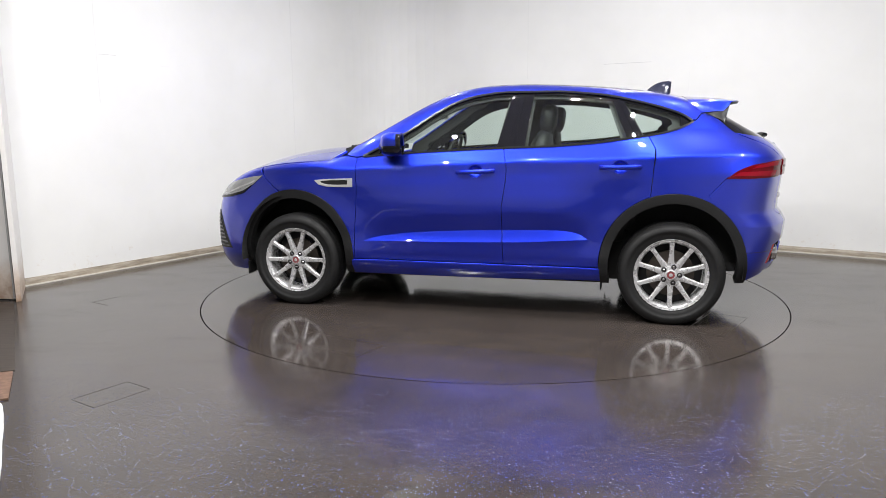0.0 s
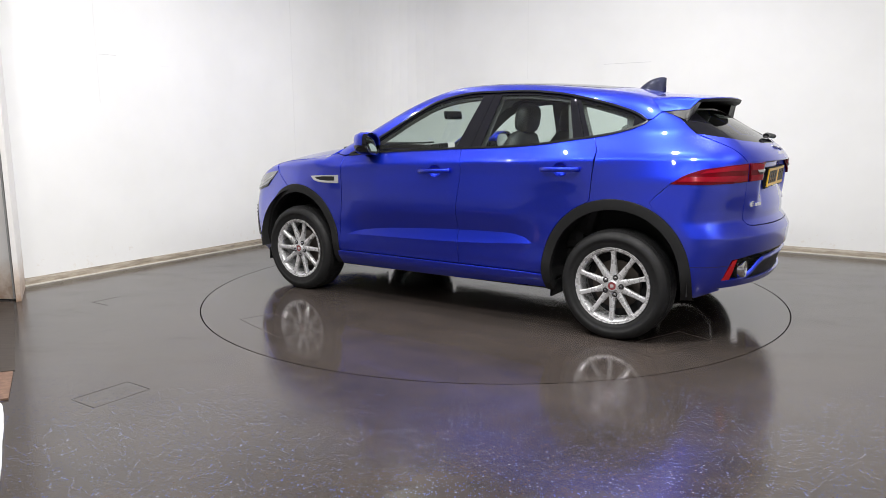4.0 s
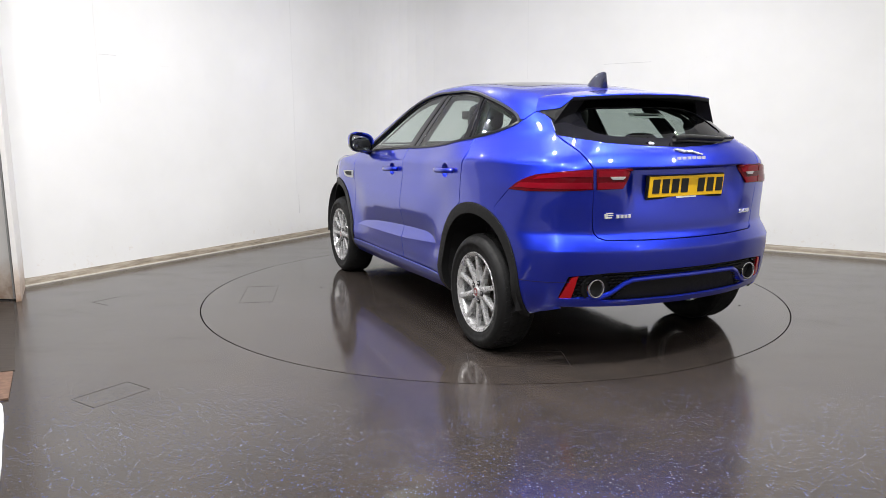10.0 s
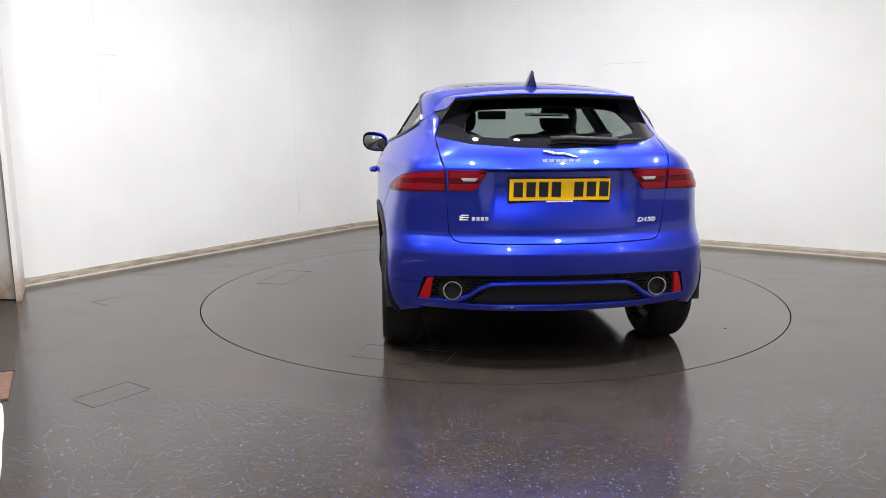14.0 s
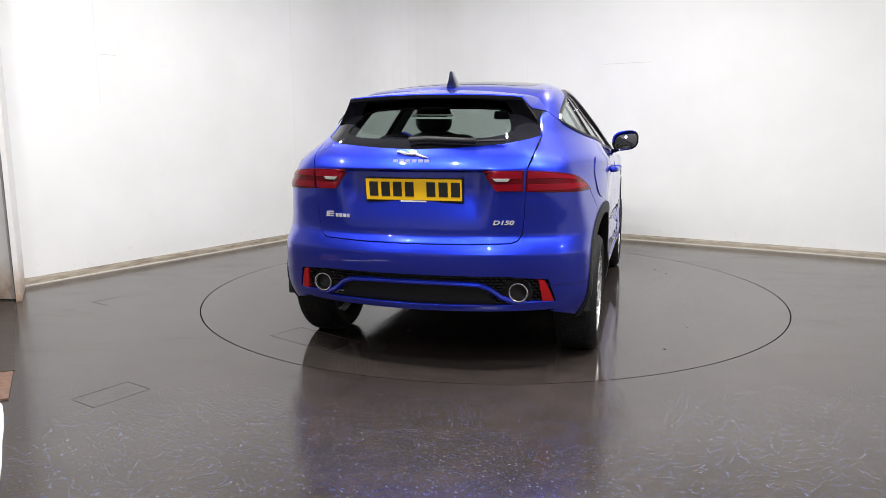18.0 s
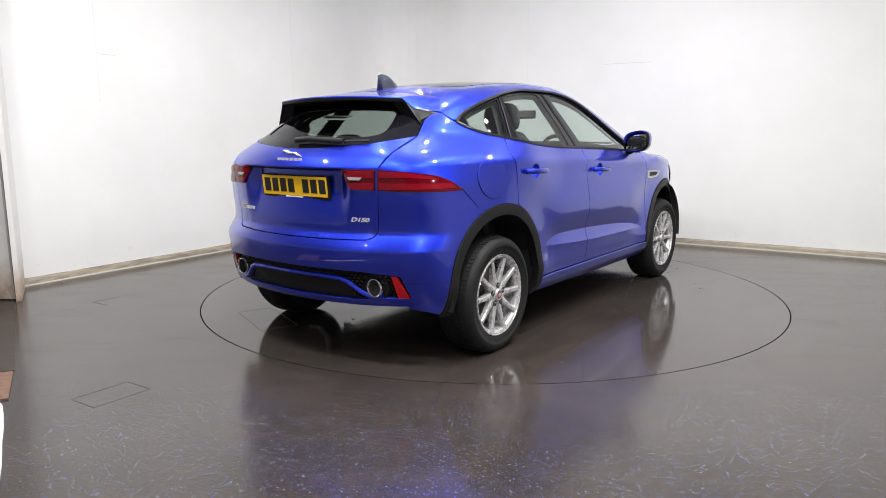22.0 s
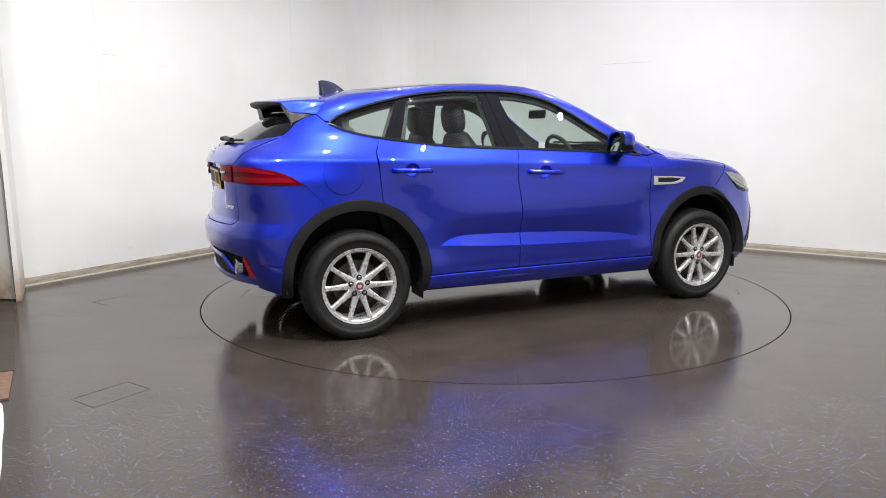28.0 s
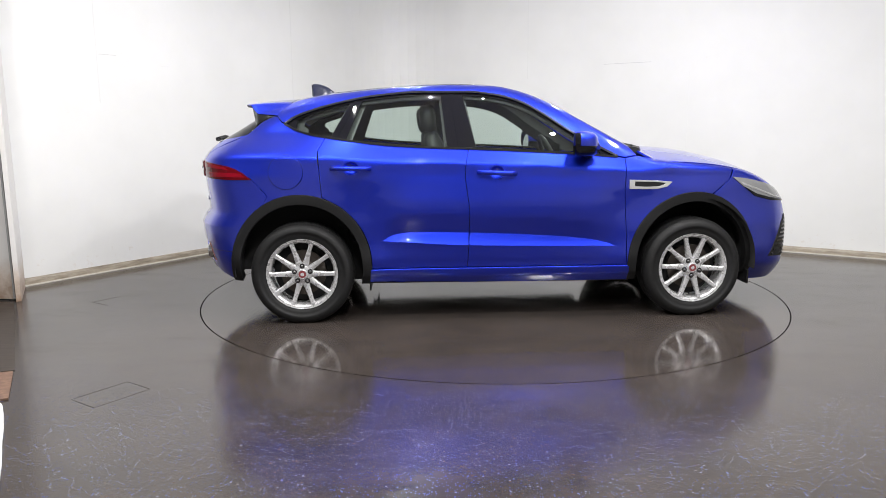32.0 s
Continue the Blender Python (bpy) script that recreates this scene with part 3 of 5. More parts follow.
class Round:
    """Rays from an upright axis at x = xa."""
    def __init__(self, xa): self.xa = xa
    def uv(self, p):
        a = np.arctan2(p[:, 1], p[:, 0] - self.xa)
        return np.stack([np.where(a < -2.8 if self.xa > 0 else False, a, np.mod(a, 2 * np.pi)) if self.xa < 0 else a, p[:, 2]], -1)
    def ends(self, uv):
        c, s, z = np.cos(uv[:, 0]), np.sin(uv[:, 0]), np.zeros(len(uv))
        return np.stack([self.xa + 3 * c, 3 * s, uv[:, 1]], -1), np.stack([self.xa + z, z, uv[:, 1]], -1)


class Hull:
    """Rays from a lengthwise axis inside the cabin."""
    def uv(self, p): return np.stack([p[:, 0], np.arctan2(p[:, 1], p[:, 2] - 0.95) * 0.7], -1)
    def ends(self, uv):
        c, s, z = np.cos(uv[:, 1] / 0.7), np.sin(uv[:, 1] / 0.7), np.zeros(len(uv))
        return np.stack([uv[:, 0], 2 * s, 0.95 + 2 * c], -1), np.stack([uv[:, 0], z, 0.95 + z], -1)


SIDE, REAR, TOP, HULL = Side(), Rear(), Top(), Hull()
TAIL, NOSE = Round(-0.9), Round(0.9)


def side_pts(pts): return onto(*SIDE.ends(np.array(pts, float)))
def rear_pts(pts): return onto(*REAR.ends(np.array(pts, float)))
def top_pts(pts): return onto(*TOP.ends(np.array(pts, float)))


def dense(uv, h, closed=True):
    """Fills a polyline with points about h apart."""
    out = []
    n = len(uv)
    for i in range(n if closed else n - 1):
        a, b = uv[i], uv[(i + 1) % n]
        k = max(1, int(np.ceil(np.linalg.norm(b - a) / h)))
        out += [a + (b - a) * j / k for j in range(k)]
    if not closed:
        out.append(uv[-1])
    return np.array(out)


def inside(q, poly):
    a, b = poly, np.roll(poly, -1, 0)
    hit = np.zeros(len(q), bool)
    for (x0, y0), (x1, y1) in zip(a, b):
        if y0 == y1:
            continue
        c = ((y0 > q[:, 1]) != (y1 > q[:, 1])) & (q[:, 0] < (x1 - x0) * (q[:, 1] - y0) / (y1 - y0) + x0)
        hit ^= c
    return hit


def near(q, line):
    d = np.full(len(q), 9.0)
    for i in range(0, len(q), 4000):
        d[i:i + 4000] = np.sqrt(((q[i:i + 4000, None] - line[None]) ** 2).sum(-1)).min(1)
    return d


from mathutils.geometry import delaunay_2d_cdt


def panel(name, outline, chart, material, parent, off=0.0, h=0.03, lines=(), holes=(), depth=0.014, mirror=False, label="", lift=None, crease_on=True, soft=0.0020):
    """One panel cut from the skin: the outline in the chart (3D points), its rim turned inwards by depth."""
    loop = dense(chart.uv(np.array(outline, float)), h * 0.7)
    cuts = [dense(chart.uv(np.array(o, float)), h * 0.7) for o in holes]
    inner = [dense(chart.uv(np.array(o, float)), h * 0.7, False) for o in lines]
    lo, hi = loop.min(0), loop.max(0)
    gx, gy = np.meshgrid(np.arange(lo[0] + h / 2, hi[0], h), np.arange(lo[1] + h / 2, hi[1], h))
    grid = np.stack([gx.ravel(), gy.ravel()], -1)
    grid = grid[inside(grid, loop)]
    for c in cuts:
        grid = grid[~inside(grid, c)]
    fixed = np.concatenate([loop, *cuts, *inner])
    grid = grid[near(grid, fixed) > h * 0.5]
    verts, edges = [], []
    for pts, closed in [(loop, True)] + [(c, True) for c in cuts] + [(c, False) for c in inner]:
        s = len(verts)
        verts += [tuple(p) for p in pts]
        n = len(pts)
        edges += [(s + i, s + (i + 1) % n) for i in range(n if closed else n - 1)]
    verts += [tuple(p) for p in grid]
    vs, _, tris, _, _, _ = delaunay_2d_cdt([Vector(v) for v in verts], edges, [], 0, 1e-5)
    uv = np.array([tuple(v) for v in vs])
    tris = np.array([t for t in tris])
    mid = uv[tris].mean(1)
    keep = inside(mid, loop)
    for c in cuts:
        keep &= ~inside(mid, c)
    tris = tris[keep]
    p = onto(*chart.ends(uv), 0.0)
    g = gradient(p)
    if lift is not None:
        p = p + g * lift(p)[:, None]
    p = p + g * off
    d1, d2 = uv[tris[:, 1]] - uv[tris[:, 0]], uv[tris[:, 2]] - uv[tris[:, 0]]
    flip = d1[:, 0] * d2[:, 1] - d1[:, 1] * d2[:, 0] < 0
    tris[flip] = tris[flip][:, ::-1]
    e0 = np.cross(p[tris[:, 1]] - p[tris[:, 0]], p[tris[:, 2]] - p[tris[:, 0]])
    if (e0 * g[tris[:, 0]]).sum() < 0:
        tris = tris[:, ::-1]
    count = {}
    for t in tris:
        for i in range(3):
            a, b = int(t[i]), int(t[(i + 1) % 3])
            count[(a, b)] = count.get((a, b), 0) + 1
    rim = [(a, b) for a, b in count if (b, a) not in count]
    rim_v = sorted({v for e in rim for v in e})
    where = {v: len(p) + i for i, v in enumerate(rim_v)}
    # rounded rim: the sheet's edge rolls over within a few millimetres, then turns inwards
    away = np.zeros_like(p)
    for a, b in rim:
        e = p[b] - p[a]
        for v in (a, b):
            o = np.cross(e, g[v])
            away[v] += o / max(np.linalg.norm(o), 1e-9)
    away = away[rim_v] / np.maximum(np.linalg.norm(away[rim_v], axis=1, keepdims=True), 1e-6)
    outer_rim = p[rim_v].copy()
    soft = min(soft, depth * 0.5)
    p[rim_v] = outer_rim - away * soft
    bend = outer_rim - away * soft * 0.3 - g[rim_v] * soft * 0.3
    edge = outer_rim - g[rim_v] * soft
    low = outer_rim - g[rim_v] * depth
    k = len(rim_v)
    allp = np.concatenate([p, bend, edge, low])
    allg = np.concatenate([g, (g[rim_v] + away) * 0.7071, away, away])
    faces = [tuple(int(i) for i in t) for t in tris]
    for s, t in ((None, 0), (0, k), (k, 2 * k)):
        faces += [((b, a, where[a] + t, where[b] + t) if s is None else (where[b] + s, where[a] + s, where[a] + t, where[b] + t)) for a, b in rim]
    if mirror:
        allp = allp * (1, -1, 1)
        g = g * (1, -1, 1)
        allg = allg * (1, -1, 1)
        faces = [f[::-1] for f in faces]
    me = bpy.data.meshes.new(name)
    me.from_pydata([tuple(v) for v in allp], [], faces)
    me.materials.append(material)
    me.polygons.foreach_set("use_smooth", [True] * len(faces))
    me.update()
    normals = []
    crease = set()
    if inner and crease_on:
        crease = set(np.nonzero(near(uv, np.concatenate(inner)) < 1e-4)[0].tolist())
    flipy = np.array((1, -1, 1)) if mirror else np.array((1, 1, 1))
    ask, slots = [], []
    for poly in me.polygons:
        tri = len(poly.vertices) == 3
        for v in poly.vertices:
            if tri and v in crease:
                c = allp[list(poly.vertices)].mean(0)
                ask.append((allp[v] * 0.6 + c * 0.4) * flipy)
                slots.append(len(normals))
                normals.append(None)
            else:
                normals.append(tuple(allg[v]))
    if ask:
        for k, n in zip(slots, gradient(np.array(ask), 0.002) * flipy):
            normals[k] = tuple(n)
    me.normals_split_custom_set(normals)
    ob = new(name, me)
    ob.parent = parent
    if label:
        tagged(ob, label)
    return ob


def both(name, *args, **kw):
    return [panel(name, *args, **kw), panel(name, *args, mirror=True, **kw)]


# window line
dlo_low = curve([-1.447, -1.36, -1.234, -1.057, -0.806, -0.473, -0.185, 0.153, 0.507, 0.80], [1.337, 1.296, 1.262, 1.236, 1.203, 1.180, 1.170, 1.153, 1.133, 1.108])
dlo_top = curve([-1.447, -1.397, -1.27, -1.086, -0.822, -0.513, -0.197, -0.001, 0.16, 0.312, 0.489, 0.635, 0.80],
                [1.343, 1.378, 1.427, 1.478, 1.528, 1.553, 1.553, 1.532, 1.487, 1.405, 1.285, 1.200, 1.112])


def along(f, x0, x1, n=14, dz=0.0):
    return [(x, float(f(np.array(x))) + dz) for x in np.linspace(x0, x1, n)]


def arch(hx, a0, a1, inner=False, n=26, grow=0.0):
    """The wheel arch's line: the cladding's outer or inner edge."""
    out = []
    for a in np.radians(np.linspace(a0, a1, n)):
        s = max(math.sin(a), 0) ** 1.3
        r = (0.408 + 0.052 * s if inner else 0.468 + 0.056 * s) + grow
        r -= 0.012 * s if hx > 0 else 0.0
        out.append((hx + r * math.cos(a), HUB_Z + r * math.sin(a)))
    return out


car = group_thing("car", pose(0, 0, 0), "blue metallic five-door compact SUV standing on the turntable", "car")

# doors, cut along their shut lines
GAP = 0.0018
front_edge = [(0.851, 1.098), (0.839, 0.904), (0.858, 0.60), (0.863, 0.453), (0.862, 0.376)]
b_edge = [(-0.226, 0.376), (-0.214, 0.60), (-0.212, 0.767), (-0.238, 0.95), (-0.242, 1.036), (-0.214, 1.160)]
facet_lines = lambda x0, x1: [side_pts(along(facet_top, x0, x1, 20)), side_pts(along(facet_low, x0, x1, 20))]
cup_line = lambda xc, zc: side_pts([(xc + 0.05 * math.cos(2 * math.pi * k / 20), zc + 0.043 * math.sin(2 * math.pi * k / 20)) for k in range(20)])
front_door = both("front_door", side_pts([(x - GAP, z) for x, z in front_edge] + [(x + GAP, z) for x, z in b_edge] + along(dlo_low, -0.205, 0.80, 12, -0.004)),
                  SIDE, PAINT, car, h=0.028, lines=facet_lines(-0.20, 0.78), holes=[cup_line(-0.03, 1.010)])
c_edge = [(-1.19, 0.86), (-1.204, 1.046), (-1.211, 1.164), (-1.165, 1.248)]
rear_low = arch(-HUB_X, 6, 74, n=16)
rear_door = both("rear_door", side_pts([(x - GAP, z) for x, z in b_edge[::-1]] + [(-0.868, 0.376)] + [(x + 0.004, z) for x, z in rear_low if x > -1.19]
                 + [(x + GAP, z) for x, z in c_edge] + along(dlo_low, -1.16, -0.225, 12, -0.004)),
                 SIDE, PAINT, car, h=0.028, lines=facet_lines(-0.79, -0.225), holes=[cup_line(-0.995, 1.047)])
# front wings: from the door to the headlamp, over the wheel
bonnet_side = top_pts([(0.97, 0.755), (1.05, 0.815), (1.2, 0.850), (1.35, 0.842), (1.5, 0.820), (1.62, 0.795)])
bonnet_lamp = top_pts([(1.62, 0.795), (1.7, 0.771), (1.78, 0.742), (1.85, 0.705), (1.91, 0.645), (1.965, 0.55), (2.035, 0.3), (2.055, 0.0)])
front_wing = both("front_wing", side_pts([(x + GAP, z) for x, z in front_edge[::-1]] + [(0.94, 1.112)] + [(q[0], q[2] - 0.004) for q in bonnet_side[1:]] + [(1.595, 0.945), (1.54, 0.905)] + arch(HUB_X, 76, 182, n=26)),
                  SIDE, PAINT, car, h=0.028)
# sills
both("side_sill", side_pts([(0.885, 0.370), (-0.88, 0.370), (-0.888, 0.28), (0.0, 0.262), (0.888, 0.262)]), SIDE, PAINT, car, off=0.008, h=0.03, depth=0.03, soft=0.006)
both("sill_cladding", side_pts([(0.90, 0.274), (0.868, 0.274), (0.0, 0.274), (-0.872, 0.292), (-0.90, 0.255), (0.90, 0.243)]), SIDE, BLACK_PLASTIC, car, off=-0.008, h=0.04, depth=0.05)
# wheel arch cladding
for hx, a0, a1 in ((HUB_X, -16, 193), (-HUB_X, -14, 190)):
    both("arch_cladding", side_pts([(x, max(z, 0.295 if x < -HUB_X else 0.28 if x > HUB_X else 0.265)) for x, z in arch(hx, a0, a1, False) + arch(hx, a0, a1, True)[::-1]]), SIDE, BLACK_PLASTIC, car, off=0.007, h=0.03, depth=0.05)
# windows
both("window_surround", side_pts(along(dlo_low, -1.44, 0.795, 40) + along(dlo_top, 0.795, -1.44, 40)), SIDE, BLACK_GLOSS, car, off=-0.0085, h=0.03,
     holes=[side_pts(along(dlo_low, -0.160, 0.70, 14, 0.008) + along(dlo_top, 0.67, -0.235, 14, -0.020)),
            side_pts(along(dlo_low, -1.03, -0.355, 10, 0.008) + along(dlo_top, -0.385, -0.925, 10, -0.020)),
            side_pts(along(dlo_low, -1.37, -1.130, 8, 0.010) + along(dlo_top, -1.005, -1.37, 10, -0.018))])
both("front_window", side_pts(along(dlo_low, -0.19, 0.73, 14, 0.006) + along(dlo_top, 0.69, -0.25, 14, -0.012)), SIDE, GLASS, car, off=-0.011, h=0.04, depth=0.004)
both("rear_window", side_pts(along(dlo_low, -1.05, -0.35, 10, 0.006) + along(dlo_top, -0.37, -0.94, 10, -0.012)), SIDE, GLASS, car, off=-0.011, h=0.04, depth=0.004)
both("quarter_window", side_pts(along(dlo_low, -1.38, -1.12, 8, 0.006) + along(dlo_top, -0.99, -1.38, 10, -0.012)), SIDE, GLASS, car, off=-0.011, h=0.04, depth=0.004)
# roof with its side rails and front pillars
wind_edge = [(0.22, 0.0), (0.21, 0.25), (0.18, 0.42), (0.17, 0.48), (0.27, 0.52), (0.45, 0.60), (0.63, 0.675), (0.80, 0.735), (0.90, 0.76)]
rail = along(dlo_top, 0.80, -1.44, 40, 0.004)
rail = [(x, z) for x, z in rail]
left = np.concatenate([top_pts(wind_edge), side_pts([(0.94, 1.116), (0.852, 1.104)] + rail), side_pts([(-1.47, 1.352), (-1.505, 1.392), (-1.50, 1.44)]), top_pts([(-1.48, 0.53), (-1.47, 0.45), (-1.47, 0.0)])])
roof_loop = np.concatenate([left, (left * (1, -1, 1))[::-1]])
roof = panel("roof", roof_loop, HULL, PAINT, car, h=0.03)
panel("roof_lining", roof_loop, HULL, HEADLINER, car, off=-0.022, h=0.06, depth=0.0)
wl = top_pts([(0.225, 0.0), (0.215, 0.25), (0.185, 0.415), (0.175, 0.475), (0.275, 0.515), (0.455, 0.595), (0.635, 0.67), (0.805, 0.73), (0.90, 0.755), (1.02, 0.5), (1.10, 0.25), (1.13, 0.0)])
windscreen = panel("windscreen", np.concatenate([wl, (wl * (1, -1, 1))[::-1]]), TOP, GLASS, car, off=-0.006, h=0.05, depth=0.004)
# bonnet
bonnet_l = [(1.15, 0.0), (1.12, 0.25), (1.05, 0.5), (0.97, 0.72), (1.05, 0.775), (1.3, 0.765), (1.5, 0.745), (1.7, 0.715), (1.85, 0.665), (1.965, 0.54), (2.035, 0.3), (2.055, 0.0)]
bl = np.concatenate([top_pts(bonnet_l[:3]), bonnet_side, bonnet_lamp[1:]])
bonnet = panel("bonnet", np.concatenate([bl, (bl * (1, -1, 1))[::-1]]), TOP, PAINT, car, h=0.035)
# rear quarter: from the door round to the tailgate, above the bumper
lampline = [(-1.55, 0.868), (-1.663, 0.985)]
quarter = np.concatenate([side_pts([(x - GAP, z) for x, z in c_edge]), side_pts(along(dlo_low, -1.165, -1.447, 10, -0.004) + [(-1.475, 1.35), (-1.505, 1.39), (-1.54, 1.392), (-1.62, 1.352)]),
                          rear_pts([(0.620, 1.262), (0.611, 1.18), (0.590, 1.10), (0.583, 1.02)]), rear_pts([(0.66, 1.02)]), side_pts(lampline[::-1] + [(x, z) for x, z in arch(-HUB_X, 70, 118, n=12)[::-1]])])
both("rear_quarter", quarter, TAIL, PAINT, car, h=0.028)
both("quarter_lining", quarter, TAIL, LEATHER, car, off=-0.025, h=0.06, depth=0.0)
# tailgate below its glass
tg = [(0.0, 1.196), (0.2, 1.203), (0.45, 1.222), (0.56, 1.245), (0.6155, 1.263), (0.608, 1.18), (0.587, 1.10), (0.580, 0.98), (0.5675, 0.79), (0.560, 0.757), (0.543, 0.733), (0.51, 0.721), (0.3, 0.716), (0.0, 0.715)]
tl = rear_pts(tg)
rows_at = lambda w, zs: [rear_pts([(y, z) for y in np.linspace(-w, w, 23)]) for z in zs]
tailgate = panel("tailgate", np.concatenate([tl, (tl * (1, -1, 1))[::-1]]), REAR, PAINT, car, h=0.025,
                 lines=rows_at(0.545, (0.742, 0.749, 0.757, 0.765)) + rows_at(0.40, (1.077, 1.084, 1.089)) + rows_at(0.57, (1.094, 1.099, 1.104, 1.110, 1.117)), crease_on=False)
tgl = [(0.0, 1.202), (0.2, 1.209), (0.45, 1.228), (0.56, 1.252), (0.62, 1.272), (0.56, 1.36), (0.50, 1.44), (0.30, 1.462), (0.0, 1.468)]
tglass = rear_pts(tgl)
panel("tailgate_window", np.concatenate([tglass, (tglass * (1, -1, 1))[::-1]]), REAR, GLASS_REAR, car, off=-0.008, h=0.04, depth=0.004)
# rear bumper
bp_top = np.concatenate([side_pts(arch(-HUB_X, 118, 186, n=18)[::-1] + [(-1.551, 0.8665), (-1.6655, 0.982)]), rear_pts([(0.66, 1.016), (0.582, 1.016), (0.571, 0.79), (0.565, 0.755), (0.547, 0.729), (0.513, 0.717), (0.3, 0.712), (0.0, 0.711)])])
bp_low = rear_pts([(0.0, 0.352), (0.45, 0.354), (0.735, 0.360)])
bp_side = side_pts([(-1.93, 0.348), (-1.86, 0.326)])
bump_loop = np.concatenate([bp_side, bp_top, (bp_top * (1, -1, 1))[::-1], (bp_side * (1, -1, 1))[::-1], (bp_low * (1, -1, 1))[::-1], bp_low[1:]])
ins = [(0.70, 0.53), (0.5, 0.548), (0.25, 0.552), (0.0, 0.553)]
insl = [(0.0, 0.386), (0.44, 0.388), (0.53, 0.394), (0.60, 0.405), (0.68, 0.408), (0.735, 0.408)]
insert = np.concatenate([rear_pts([(-y, z) for y, z in ins]), rear_pts(ins[::-1][1:]), rear_pts(insl[::-1]), rear_pts([(-y, z) for y, z in insl[1:]])])
rear_bumper = panel("rear_bumper", bump_loop, TAIL, PAINT, car, h=0.028, holes=[insert],
                    lines=[rear_pts([(y, z) for y in np.linspace(-0.6, 0.6, 25)]) for z in (0.640, 0.690, 0.706)]
                    + [onto(*TAIL.ends(np.array([(math.radians(a), z) for a in np.linspace(134, 226, 60)]))) for z in (0.652, 0.662, 0.668, 0.674)], crease_on=False)
panel("bumper_insert", insert, TAIL, BLACK_PLASTIC, car, off=-0.03, h=0.05, depth=0.0)

# front bumper, headlamps and grille
class Front:
    def uv(self, p): return p[:, [1, 2]]
    def ends(self, uv):
        z = np.zeros(len(uv))
        return np.stack([z + 3, uv[:, 0], uv[:, 1]], -1), np.stack([z + 1.0, uv[:, 0], uv[:, 1]], -1)


FRONT = Front()
def front_pts(pts): return onto(*FRONT.ends(np.array(pts, float)))


def mirrored(half):
    """A whole loop from its left half, which runs from the centre line to the centre line."""
    half = np.array(half, float)
    return np.concatenate([half, (half * (1, -1, 1))[::-1]])


fb = np.concatenate([bonnet_lamp[::-1] + (0.003, 0.003, -0.003), side_pts([(1.600, 0.945), (1.545, 0.903)] + arch(HUB_X, 75, -16, n=20)),
                     side_pts([(1.86, 0.205)]), front_pts([(0.6, 0.20), (0.3, 0.19), (0.0, 0.19)])])
front_bumper = panel("front_bumper", mirrored(fb), NOSE, PAINT, car, h=0.03)
both("headlamp", np.array([(1.585, 0.80, 0.962), (1.70, 0.79, 0.950), (1.80, 0.76, 0.930), (1.95, 0.69, 0.888), (2.10, 0.58, 0.822), (2.08, 0.58, 0.776), (1.90, 0.70, 0.805), (1.80, 0.75, 0.835), (1.69, 0.79, 0.89)]),
     NOSE, LAMP_LENS, car, off=0.006, h=0.025, depth=0.02, label="smoky clear headlamp lens")
both("light_blade", np.array([(1.66, 0.79, 0.925), (1.80, 0.76, 0.880), (1.95, 0.69, 0.822), (2.06, 0.60, 0.795), (2.06, 0.60, 0.787), (1.95, 0.69, 0.812), (1.80, 0.76, 0.866), (1.68, 0.79, 0.908)]),
     NOSE, SILVER, car, off=0.0075, h=0.025, depth=0.003, label="pale running-light strip")
both("headlamp_surround", np.array([(1.69, 0.79, 0.893), (1.80, 0.75, 0.838), (1.90, 0.70, 0.808), (2.08, 0.58, 0.779), (2.085, 0.575, 0.766), (1.90, 0.70, 0.788), (1.79, 0.76, 0.822)]),
     NOSE, BLACK_GLOSS, car, off=0.008, h=0.025, depth=0.02)
both("side_intake", np.array([(2.08, 0.67, 0.62), (2.12, 0.62, 0.672), (2.17, 0.50, 0.665), (2.18, 0.48, 0.42), (2.13, 0.62, 0.37), (2.02, 0.79, 0.385)]), NOSE, BLACK_PLASTIC, car, off=0.004, h=0.03, depth=0.01)
for side in (1, -1):
    for k in range(9):
        z = 0.40 + k * 0.029
        bar = bmesh.new()
        pts = onto(*NOSE.ends(np.array([(math.radians(a) * side, z) for a in (20.5, 23, 25.5, 28, 34 - 0.7 * k)])), 0.003)
        add_sweep(bar, [tuple(p) for p in pts], [(-0.004, -0.006), (0.006, -0.006), (0.006, 0.006), (-0.004, 0.006)])
        bmesh.ops.recalc_face_normals(bar, faces=bar.faces)
        part("intake_bar", bar, BLACK_GLOSS, car)
gr = front_pts([(0.0, 0.73), (0.36, 0.725), (0.42, 0.69), (0.38, 0.52), (0.0, 0.50)])
panel("grille", mirrored(gr), FRONT, BLACK_GLOSS, car, off=0.003, h=0.05, depth=0.01)
# cowl and wipers at the windscreen's foot
cw = bmesh.new()
pts = top_pts([(1.145, 0.0), (1.115, 0.25), (1.045, 0.5), (0.965, 0.70)])
path = [tuple(p * (1, -1, 1)) for p in pts[::-1]] + [tuple(p) for p in pts[1:]]
add_sweep(cw, path, [(-0.045, -0.03), (0.03, -0.03), (0.03, 0.004), (-0.02, 0.012), (-0.045, 0.006)])
bmesh.ops.recalc_face_normals(cw, faces=cw.faces)
part("cowl", cw, BLACK_PLASTIC, car)
for y0, y1 in ((0.62, 0.02), (0.02, -0.55)):
    wp = bmesh.new()
    add_sweep(wp, [tuple(p + (0, 0, 0.012)) for p in top_pts([(1.06 - 0.22 * abs(y) * abs(y), y) for y in np.linspace(y0, y1, 8)])], circle_ring(0.009, 6))
    part("front_wiper", wp, BLACK_PLASTIC, car)

